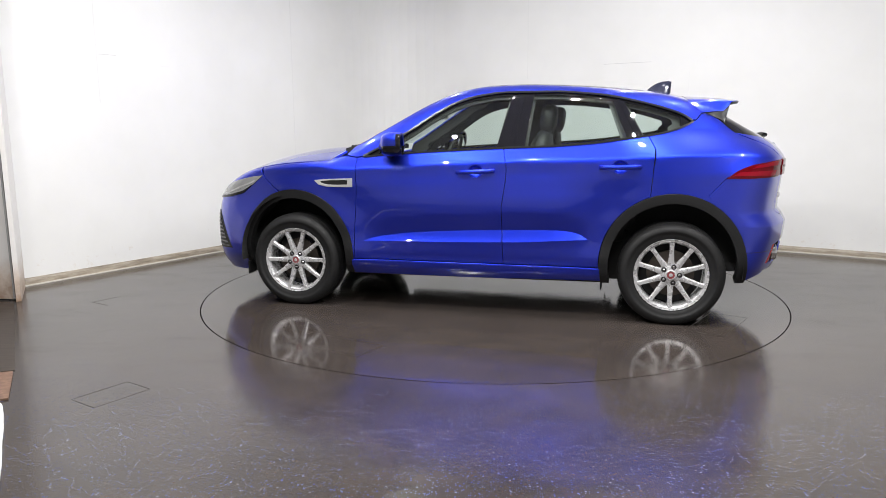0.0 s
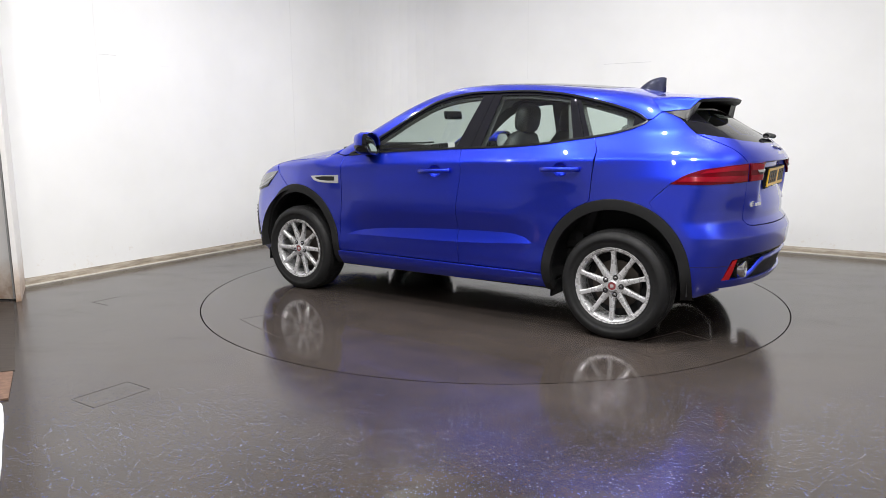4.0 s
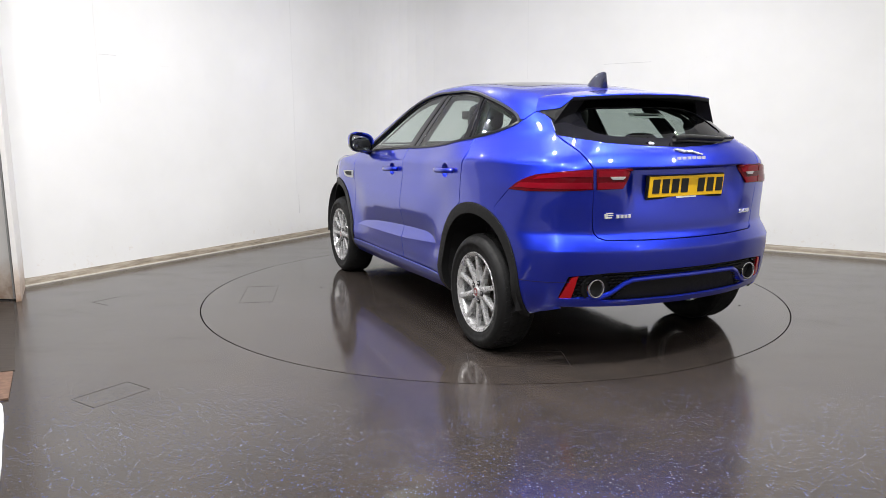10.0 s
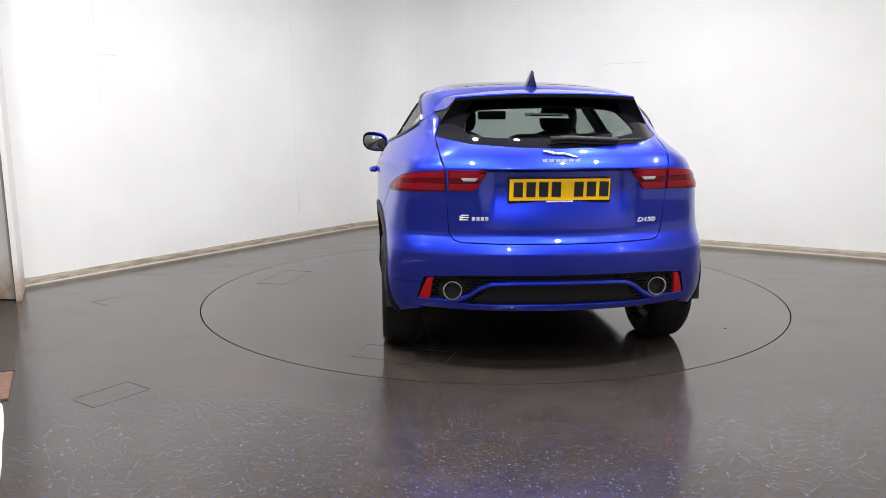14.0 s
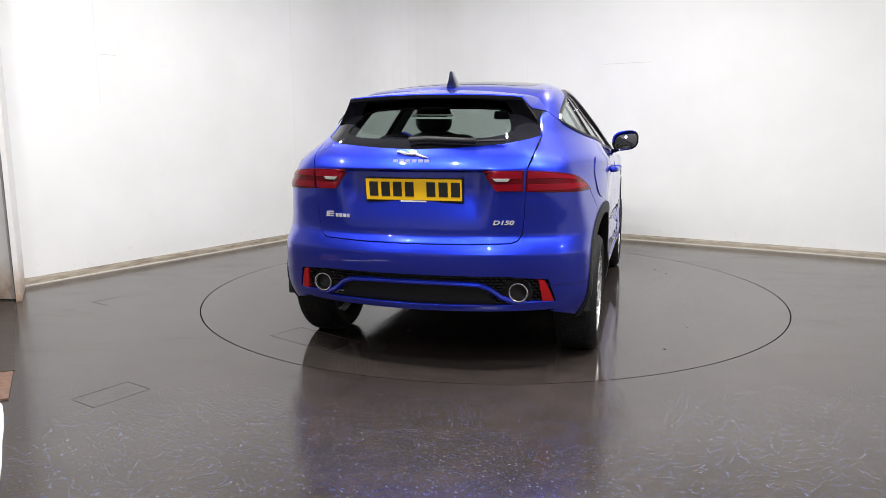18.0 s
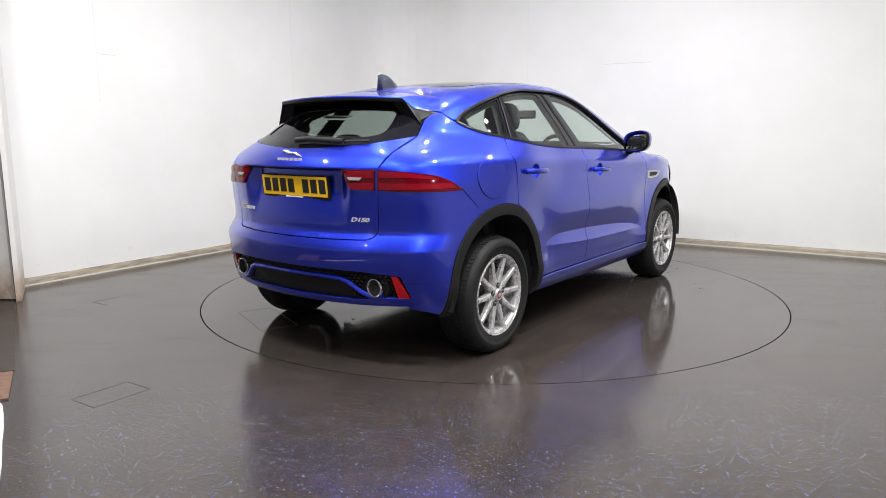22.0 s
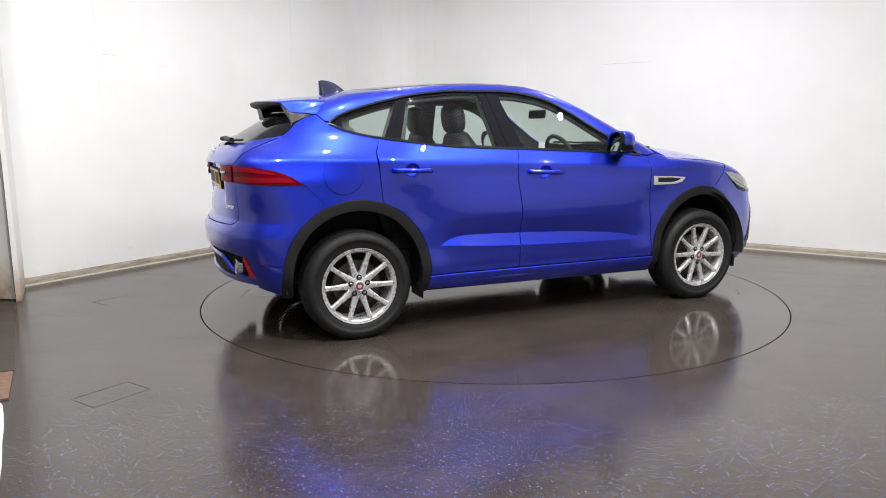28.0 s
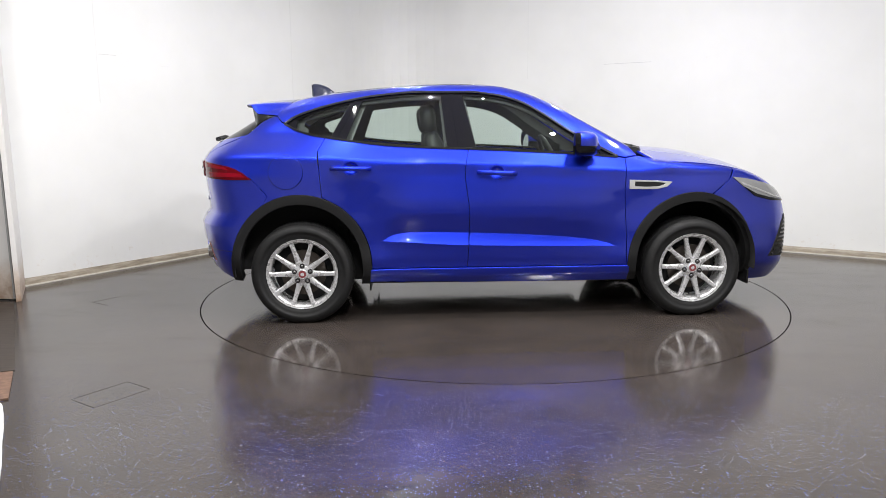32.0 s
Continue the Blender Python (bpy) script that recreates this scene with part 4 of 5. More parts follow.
# dark bright-work line round the side windows
for sgn in (1, -1):
    ln = bmesh.new()
    pts = onto(*SIDE.ends(np.array(along(dlo_low, 0.80, -1.447, 50, -0.001) + along(dlo_top, -1.44, 0.80, 60, 0.002))), 0.002)
    add_sweep(ln, [tuple(p * (1, sgn, 1)) for p in pts], [(-0.006, -0.008), (0.006, -0.008), (0.006, 0.008), (-0.006, 0.008)], closed=True, up=(0, 1, 0))
    bmesh.ops.recalc_face_normals(ln, faces=ln.faces)
    part("window_trim", ln, DARK_SATIN, car, "dark satin metal strip")
    # pillar strips between the panes
    for (xa, za), (xb, zb), w in (((-0.268, 1.175), (-0.31, 1.535), 0.012), ((-1.092, 1.246), (-0.962, 1.498), 0.006)):
        st = bmesh.new()
        pp = onto(*SIDE.ends(np.array([(xa + (xb - xa) * t, za + (zb - za) * t) for t in np.linspace(0, 1, 7)])), -0.0085)
        add_sweep(st, [tuple(p * (1, sgn, 1)) for p in pp], [(-w, -0.004), (w, -0.004), (w, 0.003), (-w, 0.003)], up=(0, sgn, 0))
        bmesh.ops.recalc_face_normals(st, faces=st.faces)
        part("pillar_trim", st, BLACK_GLOSS, car)

# tailgate: black surround, spoiler with its fins, wiper
sur = np.concatenate([rear_pts([(0.0, 1.198), (0.2, 1.205), (0.45, 1.224), (0.56, 1.247), (0.612, 1.264)]), side_pts([(-1.625, 1.350), (-1.545, 1.389), (-1.51, 1.392), (-1.50, 1.43)]),
                      rear_pts([(0.50, 1.478), (0.3, 1.49), (0.0, 1.495)])])
hole = rear_pts([(0.0, 1.246), (0.2, 1.250), (0.36, 1.258), (0.45, 1.275), (0.465, 1.295), (0.45, 1.34), (0.415, 1.395), (0.36, 1.414), (0.25, 1.420), (0.0, 1.424)])
panel("tailgate_surround", mirrored(sur), TAIL, BLACK_GLOSS, car, off=-0.003, h=0.03, holes=[mirrored(hole)], depth=0.012)

P0 = side_pts([(-1.505, 1.398)])[0]
P3 = np.array((-1.703, 0.498, 1.474))
foot = np.concatenate([side_pts([(-1.505, 1.394), (-1.57, 1.378), (-1.65, 1.345)]), rear_pts([(0.590, 1.325)])])
SP_EDGE = [tuple(P0), tuple((P0 + (P3 - P0) * 0.40 + (0, 0.004, 0.006)) * 0.5 + foot[1] * 0.5), tuple((P0 + (P3 - P0) * 0.75 + (0, 0.004, 0.006)) * 0.6 + foot[2] * 0.4), tuple(P3)]
def spoiler_front(s):
    """The seam from the roof's centre line out to the blade's foot."""
    if s < 0.7:
        y = 0.545 * s / 0.7
        x = -1.405 - 0.02 * (s / 0.7) ** 2
        return Vector(onto(*TOP.ends(np.array([(x, y)])), 0.002)[0])
    t = (s - 0.7) / 0.3
    a = Vector(onto(*TOP.ends(np.array([(-1.425, 0.545)])))[0])
    b = Vector(side_pts([(-1.455, 1.452)])[0])
    c = Vector(SP_EDGE[0])
    p = a.lerp(b, t).lerp(b.lerp(c, t), t)
    return Vector(onto(*HULL.ends(HULL.uv(np.array([tuple(p)]))), 0.002)[0]) if t < 0.98 else c


def spoiler_back(s):
    if s < 0.7:
        k = s / 0.7
        return Vector((-1.80 + 0.095 * k ** 2.4, 0.505 * k, 1.490 - 0.016 * k ** 2))
    t = (1 - s) / 0.3 * 3
    i = min(int(t), 2)
    return Vector(SP_EDGE[i]).lerp(Vector(SP_EDGE[i + 1]), t - i)


sp = bmesh.new()
rows = []
SS = [k / 28 * 0.7 for k in range(28)] + [0.7 + k / 14 * 0.3 for k in range(14)] + [0.995]
for sgn, seq in ((-1, SS[:0:-1]), (1, SS)):
    for s in seq:
        a, b = spoiler_front(s), spoiler_back(s)
        line = []
        for t in np.linspace(0, 1, 9):
            p = a.lerp(b, t)
            slope = float(roof_line(np.array(p.x))) - 0.042 * (p.y / 0.6) ** 2
            bulge = 4 * t * (1 - t) * (0.006 if s < 0.7 else 0.002 * (1 - s) / 0.3)
            line.append(p + Vector((0, 0, bulge)))
        d = 0.022 * min(1, (1 - s) / 0.3)
        line += [b + Vector((-0.004, 0, -0.006 * d / 0.022)), b + Vector((0.004, 0, -d)), a.lerp(b, 0.75) + Vector((0, 0, -d - 0.012)), a.lerp(b, 0.3) + Vector((0, 0, -0.045 * min(1, (1.02 - s) / 0.3)))]
        rows.append([sp.verts.new((p.x, p.y * sgn, p.z)) for p in line])
for a, b in zip(rows, rows[1:]):
    for i in range(len(a)):
        j = (i + 1) % len(a)
        sp.faces.new((a[i], a[j], b[j], b[i]))
bmesh.ops.recalc_face_normals(sp, faces=sp.faces)
spoiler = part("roof_spoiler", sp, PAINT, car, smooth=True)
spoiler.data.materials.append(BLACK_PLASTIC)
for poly in spoiler.data.polygons:
    if poly.normal.z < -0.3:
        poly.material_index = 1
spoiler.data.set_sharp_from_angle(angle=math.radians(35))
for sgn in (1, -1):
    fin = bmesh.new()
    n = 9
    va, vb, vc, vd = [], [], [], []
    for k in range(n):
        t = k / (n - 1) * 3
        i = min(int(t), 2)
        a = Vector(SP_EDGE[i]).lerp(Vector(SP_EDGE[i + 1]), t - i) + Vector((0.003, 0, -0.008))
        b = Vector(foot[i]).lerp(Vector(foot[i + 1]), t - i) + Vector((0, 0.002, 0))
        va.append(fin.verts.new((a.x, a.y * sgn, a.z)))
        vb.append(fin.verts.new((b.x, b.y * sgn, b.z)))
        vc.append(fin.verts.new((a.x + 0.01, (a.y - 0.10) * sgn, a.z - 0.004)))
        vd.append(fin.verts.new((b.x + 0.02, (b.y - 0.10) * sgn, b.z - 0.004)))
    for k in range(n - 1):
        for p, q in ((va, vb), (vb, vd), (vd, vc), (vc, va)):
            fin.faces.new((p[k], p[k + 1], q[k + 1], q[k]))
    fin.faces.new((va[-1], vb[-1], vd[-1], vc[-1]))
    bmesh.ops.recalc_face_normals(fin, faces=fin.faces)
    part("spoiler_fin", fin, BLACK_SATIN, car, "gloss black side blade")
wp = bmesh.new()
wpts = onto(*REAR.ends(np.array([(0.04, 1.243), (-0.06, 1.248), (-0.2, 1.241), (-0.32, 1.236), (-0.46, 1.240)])), 0.022)
add_sweep(wp, [tuple(p) for p in wpts[:4]], circle_ring(0.020, 8, 0.8))
rear_wiper = part("rear_wiper", wp, BLACK_PLASTIC, car, smooth=True)
bl = bmesh.new()
add_sweep(bl, [tuple(p + (0.008, 0, 0.0)) for p in wpts[2:]], circle_ring(0.008, 6))
part("wiper_blade", bl, BLACK_PLASTIC, rear_wiper)
# shark fin aerial
af = bmesh.new()
secs = []
for x, w, h in ((-1.15, 0.006, 0.0), (-1.18, 0.024, 0.030), (-1.22, 0.034, 0.062), (-1.27, 0.036, 0.086), (-1.315, 0.034, 0.096), (-1.335, 0.024, 0.092), (-1.325, 0.020, 0.03), (-1.315, 0.016, -0.005)):
    z0 = float(roof_line(np.array(x))) - 0.004
    secs.append([af.verts.new(p) for p in ((x, w, z0), (x - 0.004, w * 0.42, z0 + h * 0.6), (x - 0.006, 0.004, z0 + h), (x - 0.006, -0.004, z0 + h), (x - 0.004, -w * 0.42, z0 + h * 0.6), (x, -w, z0))])
for a, b in zip(secs, secs[1:]):
    for i in range(5):
        af.faces.new((a[i], a[i + 1], b[i + 1], b[i]))
bmesh.ops.recalc_face_normals(af, faces=af.faces)
FIN = mat("dark_blue_black_gloss", (0.012, 0.014, 0.03), 0.12, 0, 0.8)
part("aerial_fin", af, FIN, car, "dark gloss shark-fin aerial", smooth=True)

# rear lamps: outer on the quarter, inner on the tailgate
outer = np.concatenate([side_pts([(-1.655, 0.974), (-1.715, 1.018), (-1.765, 1.042), (-1.82, 1.060)]), rear_pts([(0.70, 1.082), (0.586, 1.091), (0.580, 0.984), (0.70, 0.978)]), side_pts([(-1.78, 0.972)])])
lamps = both("rear_lamp", outer, TAIL, DARK_RED, car, off=0.006, h=0.02, depth=0.02, label="red wrap-round rear lamp")
inner = rear_pts([(0.572, 1.091), (0.375, 1.091), (0.39, 1.06), (0.437, 0.988), (0.566, 0.984)])
inner_lamps = both("tailgate_lamp", inner, REAR, DARK_RED, car, off=0.012, h=0.02, depth=0.03, label="red tailgate lamp with clear reversing lens")
for k, (z0, z1, m) in enumerate(((1.050, 1.084, RED_LENS), (0.988, 1.022, RED_LENS))):
    for mir in (False, True):
        i = 1 if mir else 0
        panel("lamp_band", np.concatenate([side_pts([(-1.81, 1.034), (-1.84, 1.052)] if k == 0 else [(-1.695, z0), (-1.735, z1 - 0.008)]), rear_pts([(0.70, z1 - 0.008 if k == 0 else z1), (0.59, z1), (0.588, z0), (0.70, z0)])]), TAIL, m, lamps[i], off=0.008, h=0.02, depth=0.003, mirror=mir)
        panel("lamp_band", rear_pts([(0.562, z1), (0.395 if k == 0 else 0.42, z1), (0.41 if k == 0 else 0.436, z0), (0.562, z0)]), REAR, m, inner_lamps[i], off=0.014, h=0.02, depth=0.003, mirror=mir)
for mir in (False, True):
    panel("reversing_lens", rear_pts([(0.505, 1.052), (0.425, 1.052), (0.437, 1.036), (0.492, 1.036)]), REAR, CLEAR_LENS, inner_lamps[1 if mir else 0], off=0.018, h=0.02, depth=0.004, mirror=mir, label="clear reversing lens")

# number plate with its characters as plain bars
plate = part("number_plate", box(-2.078, -2.070, -0.262, 0.262, 0.934, 1.046, 0.002), YELLOW, car, "yellow rear number plate")
plate_tilt = Matrix.Translation((-2.06, 0, 0.99)) @ pose(0, 0, 0, 0, -6, 0) @ Matrix.Translation((2.06, 0, -0.99))
plate.data.transform(plate_tilt)
for y0 in (0.217, 0.151, 0.085, 0.019, -0.098, -0.164, -0.230):
    b = bmesh.new()
    add_box(b, -2.0800, -2.0775, y0 - 0.024, y0 + 0.024, 0.955, 1.031)
    c = part("plate_bar", b, INK, plate)
    c.data.transform(plate_tilt)
b = bmesh.new()
add_box(b, -2.0800, -2.0775, -0.07, 0.07, 0.926, 0.933)
c = part("plate_caption", b, WHITE_PAPER, plate)
c.data.transform(plate_tilt)
b = bmesh.new()
add_box(b, -2.0715, -2.050, -0.268, 0.268, 0.922, 1.05, 0.002)
c = part("plate_holder", b, BLACK_PLASTIC, plate)
c.data.transform(plate_tilt)

# badges as plain raised shapes
def badge(name, y0, y1, z0, z1, slices):
    for a, b_, lo, hi in slices:
        bb = bmesh.new()
        ya, yb = y0 + (y1 - y0) * a, y0 + (y1 - y0) * b_
        pts = onto(*REAR.ends(np.array([((ya + yb) / 2, (z0 + z1) / 2)])))[0]
        add_box(bb, pts[0] - 0.006, pts[0] + 0.004, min(ya, yb), max(ya, yb), z0 + (z1 - z0) * lo, z0 + (z1 - z0) * hi, 0.0015)
        part(name, bb, BRIGHT, car)


badge("model_badge", 0.515, 0.365, 0.832, 0.862, [(0, 0.30, 0.0, 0.22), (0, 0.12, 0.2, 0.8), (0.05, 0.34, 0.42, 0.6), (0.05, 0.38, 0.8, 1.0), (0.42, 0.53, 0.0, 0.62), (0.57, 0.68, 0.0, 0.62), (0.72, 0.83, 0.0, 0.62), (0.87, 0.98, 0.0, 0.62)])
txt = bpy.data.curves.new("engine_badge", "FONT")
txt.body, txt.size, txt.extrude, txt.align_x, txt.shear, txt.offset = "D150", 0.031, 0.003, "CENTER", 0.25, 0.0008
tob = bpy.data.objects.new("engine_badge", txt)
scene.collection.objects.link(tob)
dg = bpy.context.evaluated_depsgraph_get()
tme = bpy.data.meshes.new_from_object(tob.evaluated_get(dg))
bpy.data.objects.remove(tob)
pb = onto(*REAR.ends(np.array([(-0.470, 0.825)])))[0]
tme.transform(Matrix.Translation((pb[0] - 0.003, -0.470, 0.814)) @ pose(0, 0, 0, 90, 0, -90 + 15) @ Matrix.Diagonal((1.55, 1, 1, 1)))
tme.materials.append(BRIGHT)
te = new("engine_badge", tme)
te.parent = car
tagged(te, "chrome engine badge D150")
# leaping emblem and its word as plain chrome shapes
em = bmesh.new()
ep = onto(*REAR.ends(np.array([(0.088, 1.184), (0.065, 1.182), (0.03, 1.172), (-0.02, 1.172), (-0.06, 1.160), (-0.085, 1.156)])), 0.006)
for p, q, r in zip(ep, ep[1:], (0.009, 0.013, 0.011, 0.010, 0.006)):
    add_sweep(em, [tuple(p), tuple(q)], circle_ring(r, 8, 0.6))
part("emblem", em, BRIGHT, car, "chrome tailgate emblem", smooth=True)
for k in range(6):
    y = 0.086 - k * 0.034
    p = onto(*REAR.ends(np.array([(y, 1.138)])), 0.002)[0]
    bb = bmesh.new()
    add_box(bb, p[0] - 0.003, p[0] + 0.004, y - 0.012, y + 0.012, 1.131, 1.146)
    part("name_badge", bb, BRIGHT, car)

# rear bumper details: mesh rows, reflectors, exhausts, blue diffuser trim
mesh_bm = bmesh.new()
k = 0
for row in range(9):
    z = 0.405 + row * 0.0172
    for c in range(-26, 27):
        y = c * 0.0275 + (0.01375 if row % 2 else 0)
        if abs(y) > 0.69 - (0.545 - z) * 0.05 or (z < 0.505 and abs(y) < 0.44 - (z - 0.40) * 0.9):
            continue
        p = onto(*TAIL.ends(TAIL.uv(rear_pts([(y, z)]))), -0.024)[0]
        if (abs(y) - 0.551) ** 2 + (z - 0.461) ** 2 < 0.074 ** 2:
            continue
        add_box(mesh_bm, p[0] - 0.006, p[0] + 0.01, y - 0.010, y + 0.010, z - 0.0045, z + 0.0045)
honey = part("grille_mesh", mesh_bm, BLACK_GLOSS, car)
tagged(honey, "black honeycomb bumper mesh", kind="stuff")
for sgn in (1, -1):
    refl = np.array([(p[0], p[1], p[2]) for p in rear_pts([(0.652, 0.532), (0.685, 0.524), (0.728, 0.408), (0.728, 0.392), (0.672, 0.396)])])
    panel("reflector", refl, TAIL, REFLECTOR, car, off=-0.002, h=0.02, depth=0.03, mirror=sgn < 0, label="red bumper reflector")
    ex = bmesh.new()
    add_lathe(ex, [(0.040, -0.12), (0.0415, 0.000), (0.0430, 0.010), (0.047, 0.014), (0.0515, 0.011), (0.0535, 0.003), (0.051, -0.12)], 32, Matrix.Translation((-2.022, sgn * 0.551, 0.461)) @ pose(0, 0, 0, 0, -90, 0))
    bmesh.ops.recalc_face_normals(ex, faces=ex.faces)
    pipe = part("exhaust_tip", ex, CHROME, car, "chrome exhaust tip", smooth=True)
    ei = bmesh.new()
    add_lathe(ei, [(0.0005, -0.06), (0.0465, -0.03)], 24, Matrix.Translation((-2.022, sgn * 0.551, 0.461)) @ pose(0, 0, 0, 0, -90, 0))
    part("exhaust_bore", ei, BLACK_MATT, pipe)
    ec = bmesh.new()
    add_lathe(ec, [(0.052, -0.03), (0.072, -0.022), (0.066, -0.06)], 24, Matrix.Translation((-2.022, sgn * 0.551, 0.461)) @ pose(0, 0, 0, 0, -90, 0))
    part("exhaust_collar", ec, BLACK_PLASTIC, pipe, smooth=True)
trim = bmesh.new()
tp = [(-0.64, 0.402), (-0.58, 0.400), (-0.53, 0.406), (-0.47, 0.434), (-0.41, 0.482), (-0.36, 0.503), (-0.25, 0.509), (0, 0.511)]
tp = tp + [(-y, z) for y, z in tp[::-1][1:]]
tq = onto(*REAR.ends(np.array(tp)), 0.0)
tq = dense(tq, 0.03, False)[::-1]
add_sweep(trim, [tuple(p + (0.010, 0, 0)) for p in tq], [(-0.035, -0.013), (0.002, -0.013), (0.006, -0.006), (0.006, 0.004), (0.001, 0.012), (-0.035, 0.014)], up=(0.35, 0, 1))
bmesh.ops.recalc_face_normals(trim, faces=trim.faces)
part("diffuser_trim", trim, PAINT, car, smooth=False)
dl = rear_pts([(-0.50, 0.345), (-0.42, 0.42), (-0.36, 0.49), (0.36, 0.49), (0.42, 0.42), (0.50, 0.345)])
panel("diffuser_panel", dl, REAR, BLACK_PLASTIC, car, off=-0.02, h=0.05, depth=0.01)

# door handles, mirrors, wing vents, fuel flap
def handle(xc, zc, sgn, i):
    door = (front_door if i == 0 else rear_door)[0 if sgn > 0 else 1]
    tilt = 0.02 if i else 0.04
    p = side_pts([(xc + dx, zc - dx * tilt) for dx in (-0.13, -0.09, -0.04, 0.04, 0.09, 0.13)])
    bm = bmesh.new()
    outs = (0.012, 0.034, 0.042, 0.042, 0.034, 0.012)
    add_sweep(bm, [(q[0], (q[1] + o) * sgn, q[2]) for q, o in zip(p, outs)], [(0.012 * c, 0.016 * s) for c, s in circle_ring(1.0, 10)], up=(0, 0, 1))
    bmesh.ops.recalc_face_normals(bm, faces=bm.faces)
    part("door_handle", bm, PAINT, door, smooth=True)
    cup = bmesh.new()
    rim = side_pts([(xc + 0.05 * math.cos(2 * math.pi * k / 20), zc + 0.043 * math.sin(2 * math.pi * k / 20)) for k in range(20)])
    rings = []
    for scale, deep in ((1.0, 0.004), (0.97, 0.010), (0.85, 0.020), (0.6, 0.028), (0.3, 0.031), (0.02, 0.032)):
        rings.append([cup.verts.new((xc + (q[0] - xc) * scale, (q[1] - deep) * sgn, zc + (q[2] - zc) * scale)) for q in rim])
    for u, v in zip(rings, rings[1:]):
        for k in range(20):
            j = (k + 1) % 20
            cup.faces.new((u[k], u[j], v[j], v[k]) if sgn < 0 else (u[j], u[k], v[k], v[j]))
    part("handle_cup", cup, PAINT, door, smooth=True)


CUP = mat("deep_blue_recess", (0.001, 0.006, 0.10), 0.4, 0.3, 0.3)
for sgn in (1, -1):
    handle(-0.03, 1.010, sgn, 0)
    handle(-0.995, 1.047, sgn, 1)
    mir = bmesh.new()
    # mirror shell: a rounded wedge, closed towards the glass
    loops = []
    for x, yc, zc, w, h in ((0.640, 0.962, 1.18, 0.02, 0.02), (0.632, 0.963, 1.185, 0.065, 0.052), (0.605, 0.967, 1.192, 0.092, 0.073), (0.56, 0.97, 1.196, 0.104, 0.081), (0.51, 0.972, 1.196, 0.106, 0.081), (0.475, 0.972, 1.195, 0.103, 0.078), (0.480, 0.972, 1.195, 0.093, 0.069)):
        ring = []
        for k in range(24):
            a = 2 * math.pi * k / 24
            c, s = math.cos(a), math.sin(a)
            r = (abs(c) ** 2.8 + abs(s) ** 2.8) ** (-1 / 2.8)
            ring.append(mir.verts.new((x + 0.03 * (c * r) * -1 * 0.6, (yc + w * c * r) * sgn, zc + h * s * r + 0.012 * c * r)))
        loops.append(ring)
    for a, b in zip(loops, loops[1:]):
        for k in range(24):
            mir.faces.new((a[k], a[(k + 1) % 24], b[(k + 1) % 24], b[k]))
    mir.faces.new(loops[0])
    bmesh.ops.recalc_face_normals(mir, faces=mir.faces)
    shell = part("door_mirror", mir, PAINT, car, "blue door mirror with a black lower shell", smooth=True)
    shell.data.materials.append(BLACK_GLOSS)
    for poly in shell.data.polygons:
        if poly.center.z < 1.182 or poly.center.x < 0.479:
            poly.material_index = 1
    gl = bmesh.new()
    rings = []
    for f in (1.0, 0.8, 0.6, 0.4, 0.2, 0.01):
        ring = []
        for k in range(24):
            a = 2 * math.pi * k / 24
            c, s = math.cos(a), math.sin(a)
            r = f * (abs(c) ** 2.8 + abs(s) ** 2.8) ** (-1 / 2.8)
            ring.append(gl.verts.new((0.494 - 0.018 * c * r + 0.014 * s * r - 0.007 * (1 - f * f), (0.972 + 0.094 * c * r) * sgn, 1.195 + 0.070 * s * r + 0.012 * c * r)))
        rings.append(ring)
    for a, b in zip(rings, rings[1:]):
        for k in range(24):
            gl.faces.new((a[k], a[(k + 1) % 24], b[(k + 1) % 24], b[k]))
    bmesh.ops.recalc_face_normals(gl, faces=gl.faces)
    part("mirror_glass", gl, MIRROR, shell, "mirror glass", smooth=True)
    arm = bmesh.new()
    add_sweep(arm, [(0.60, 0.845 * sgn, 1.105), (0.59, 0.89 * sgn, 1.112), (0.57, 0.94 * sgn, 1.14)], circle_ring(0.030, 10, 0.6), up=(0, 0, 1))
    bmesh.ops.recalc_face_normals(arm, faces=arm.faces)
    part("mirror_arm", arm, BLACK_GLOSS, shell, smooth=True)
# wing vents: silver blade frame with a dark slot
vent_o = [(0.868, 0.955), (0.868, 0.893), (0.95, 0.890), (1.07, 0.892), (1.13, 0.906), (1.165, 0.938), (1.06, 0.947)]
vent_i = [(0.905, 0.942), (0.905, 0.910), (0.98, 0.906), (1.06, 0.907), (1.105, 0.918), (1.12, 0.930), (1.04, 0.938)]
for sgn in (False, True):
    w = front_wing[1 if sgn else 0]
    v = panel("wing_vent", side_pts(vent_o), SIDE, SILVER, w, off=0.006, h=0.02, holes=[side_pts(vent_i)], depth=0.014, mirror=sgn, label="silver wing vent frame")
    panel("vent_slot", side_pts(vent_i), SIDE, BLACK_PLASTIC, v, off=0.002, h=0.03, depth=0.004, mirror=sgn)
circ = lambda r, n=40: [(-1.424 + r * math.cos(2 * math.pi * k / n), 1.025 + r * 0.98 * math.sin(2 * math.pi * k / n)) for k in range(n)]
flap = panel("fuel_flap", side_pts(circ(0.1145)), SIDE, PAINT, car, off=0.0045, h=0.025, depth=0.006, mirror=True)
panel("flap_gap", side_pts(circ(0.1168)), SIDE, CUP, flap, off=0.003, h=0.03, holes=[side_pts(circ(0.1147))], depth=0.002, mirror=True)

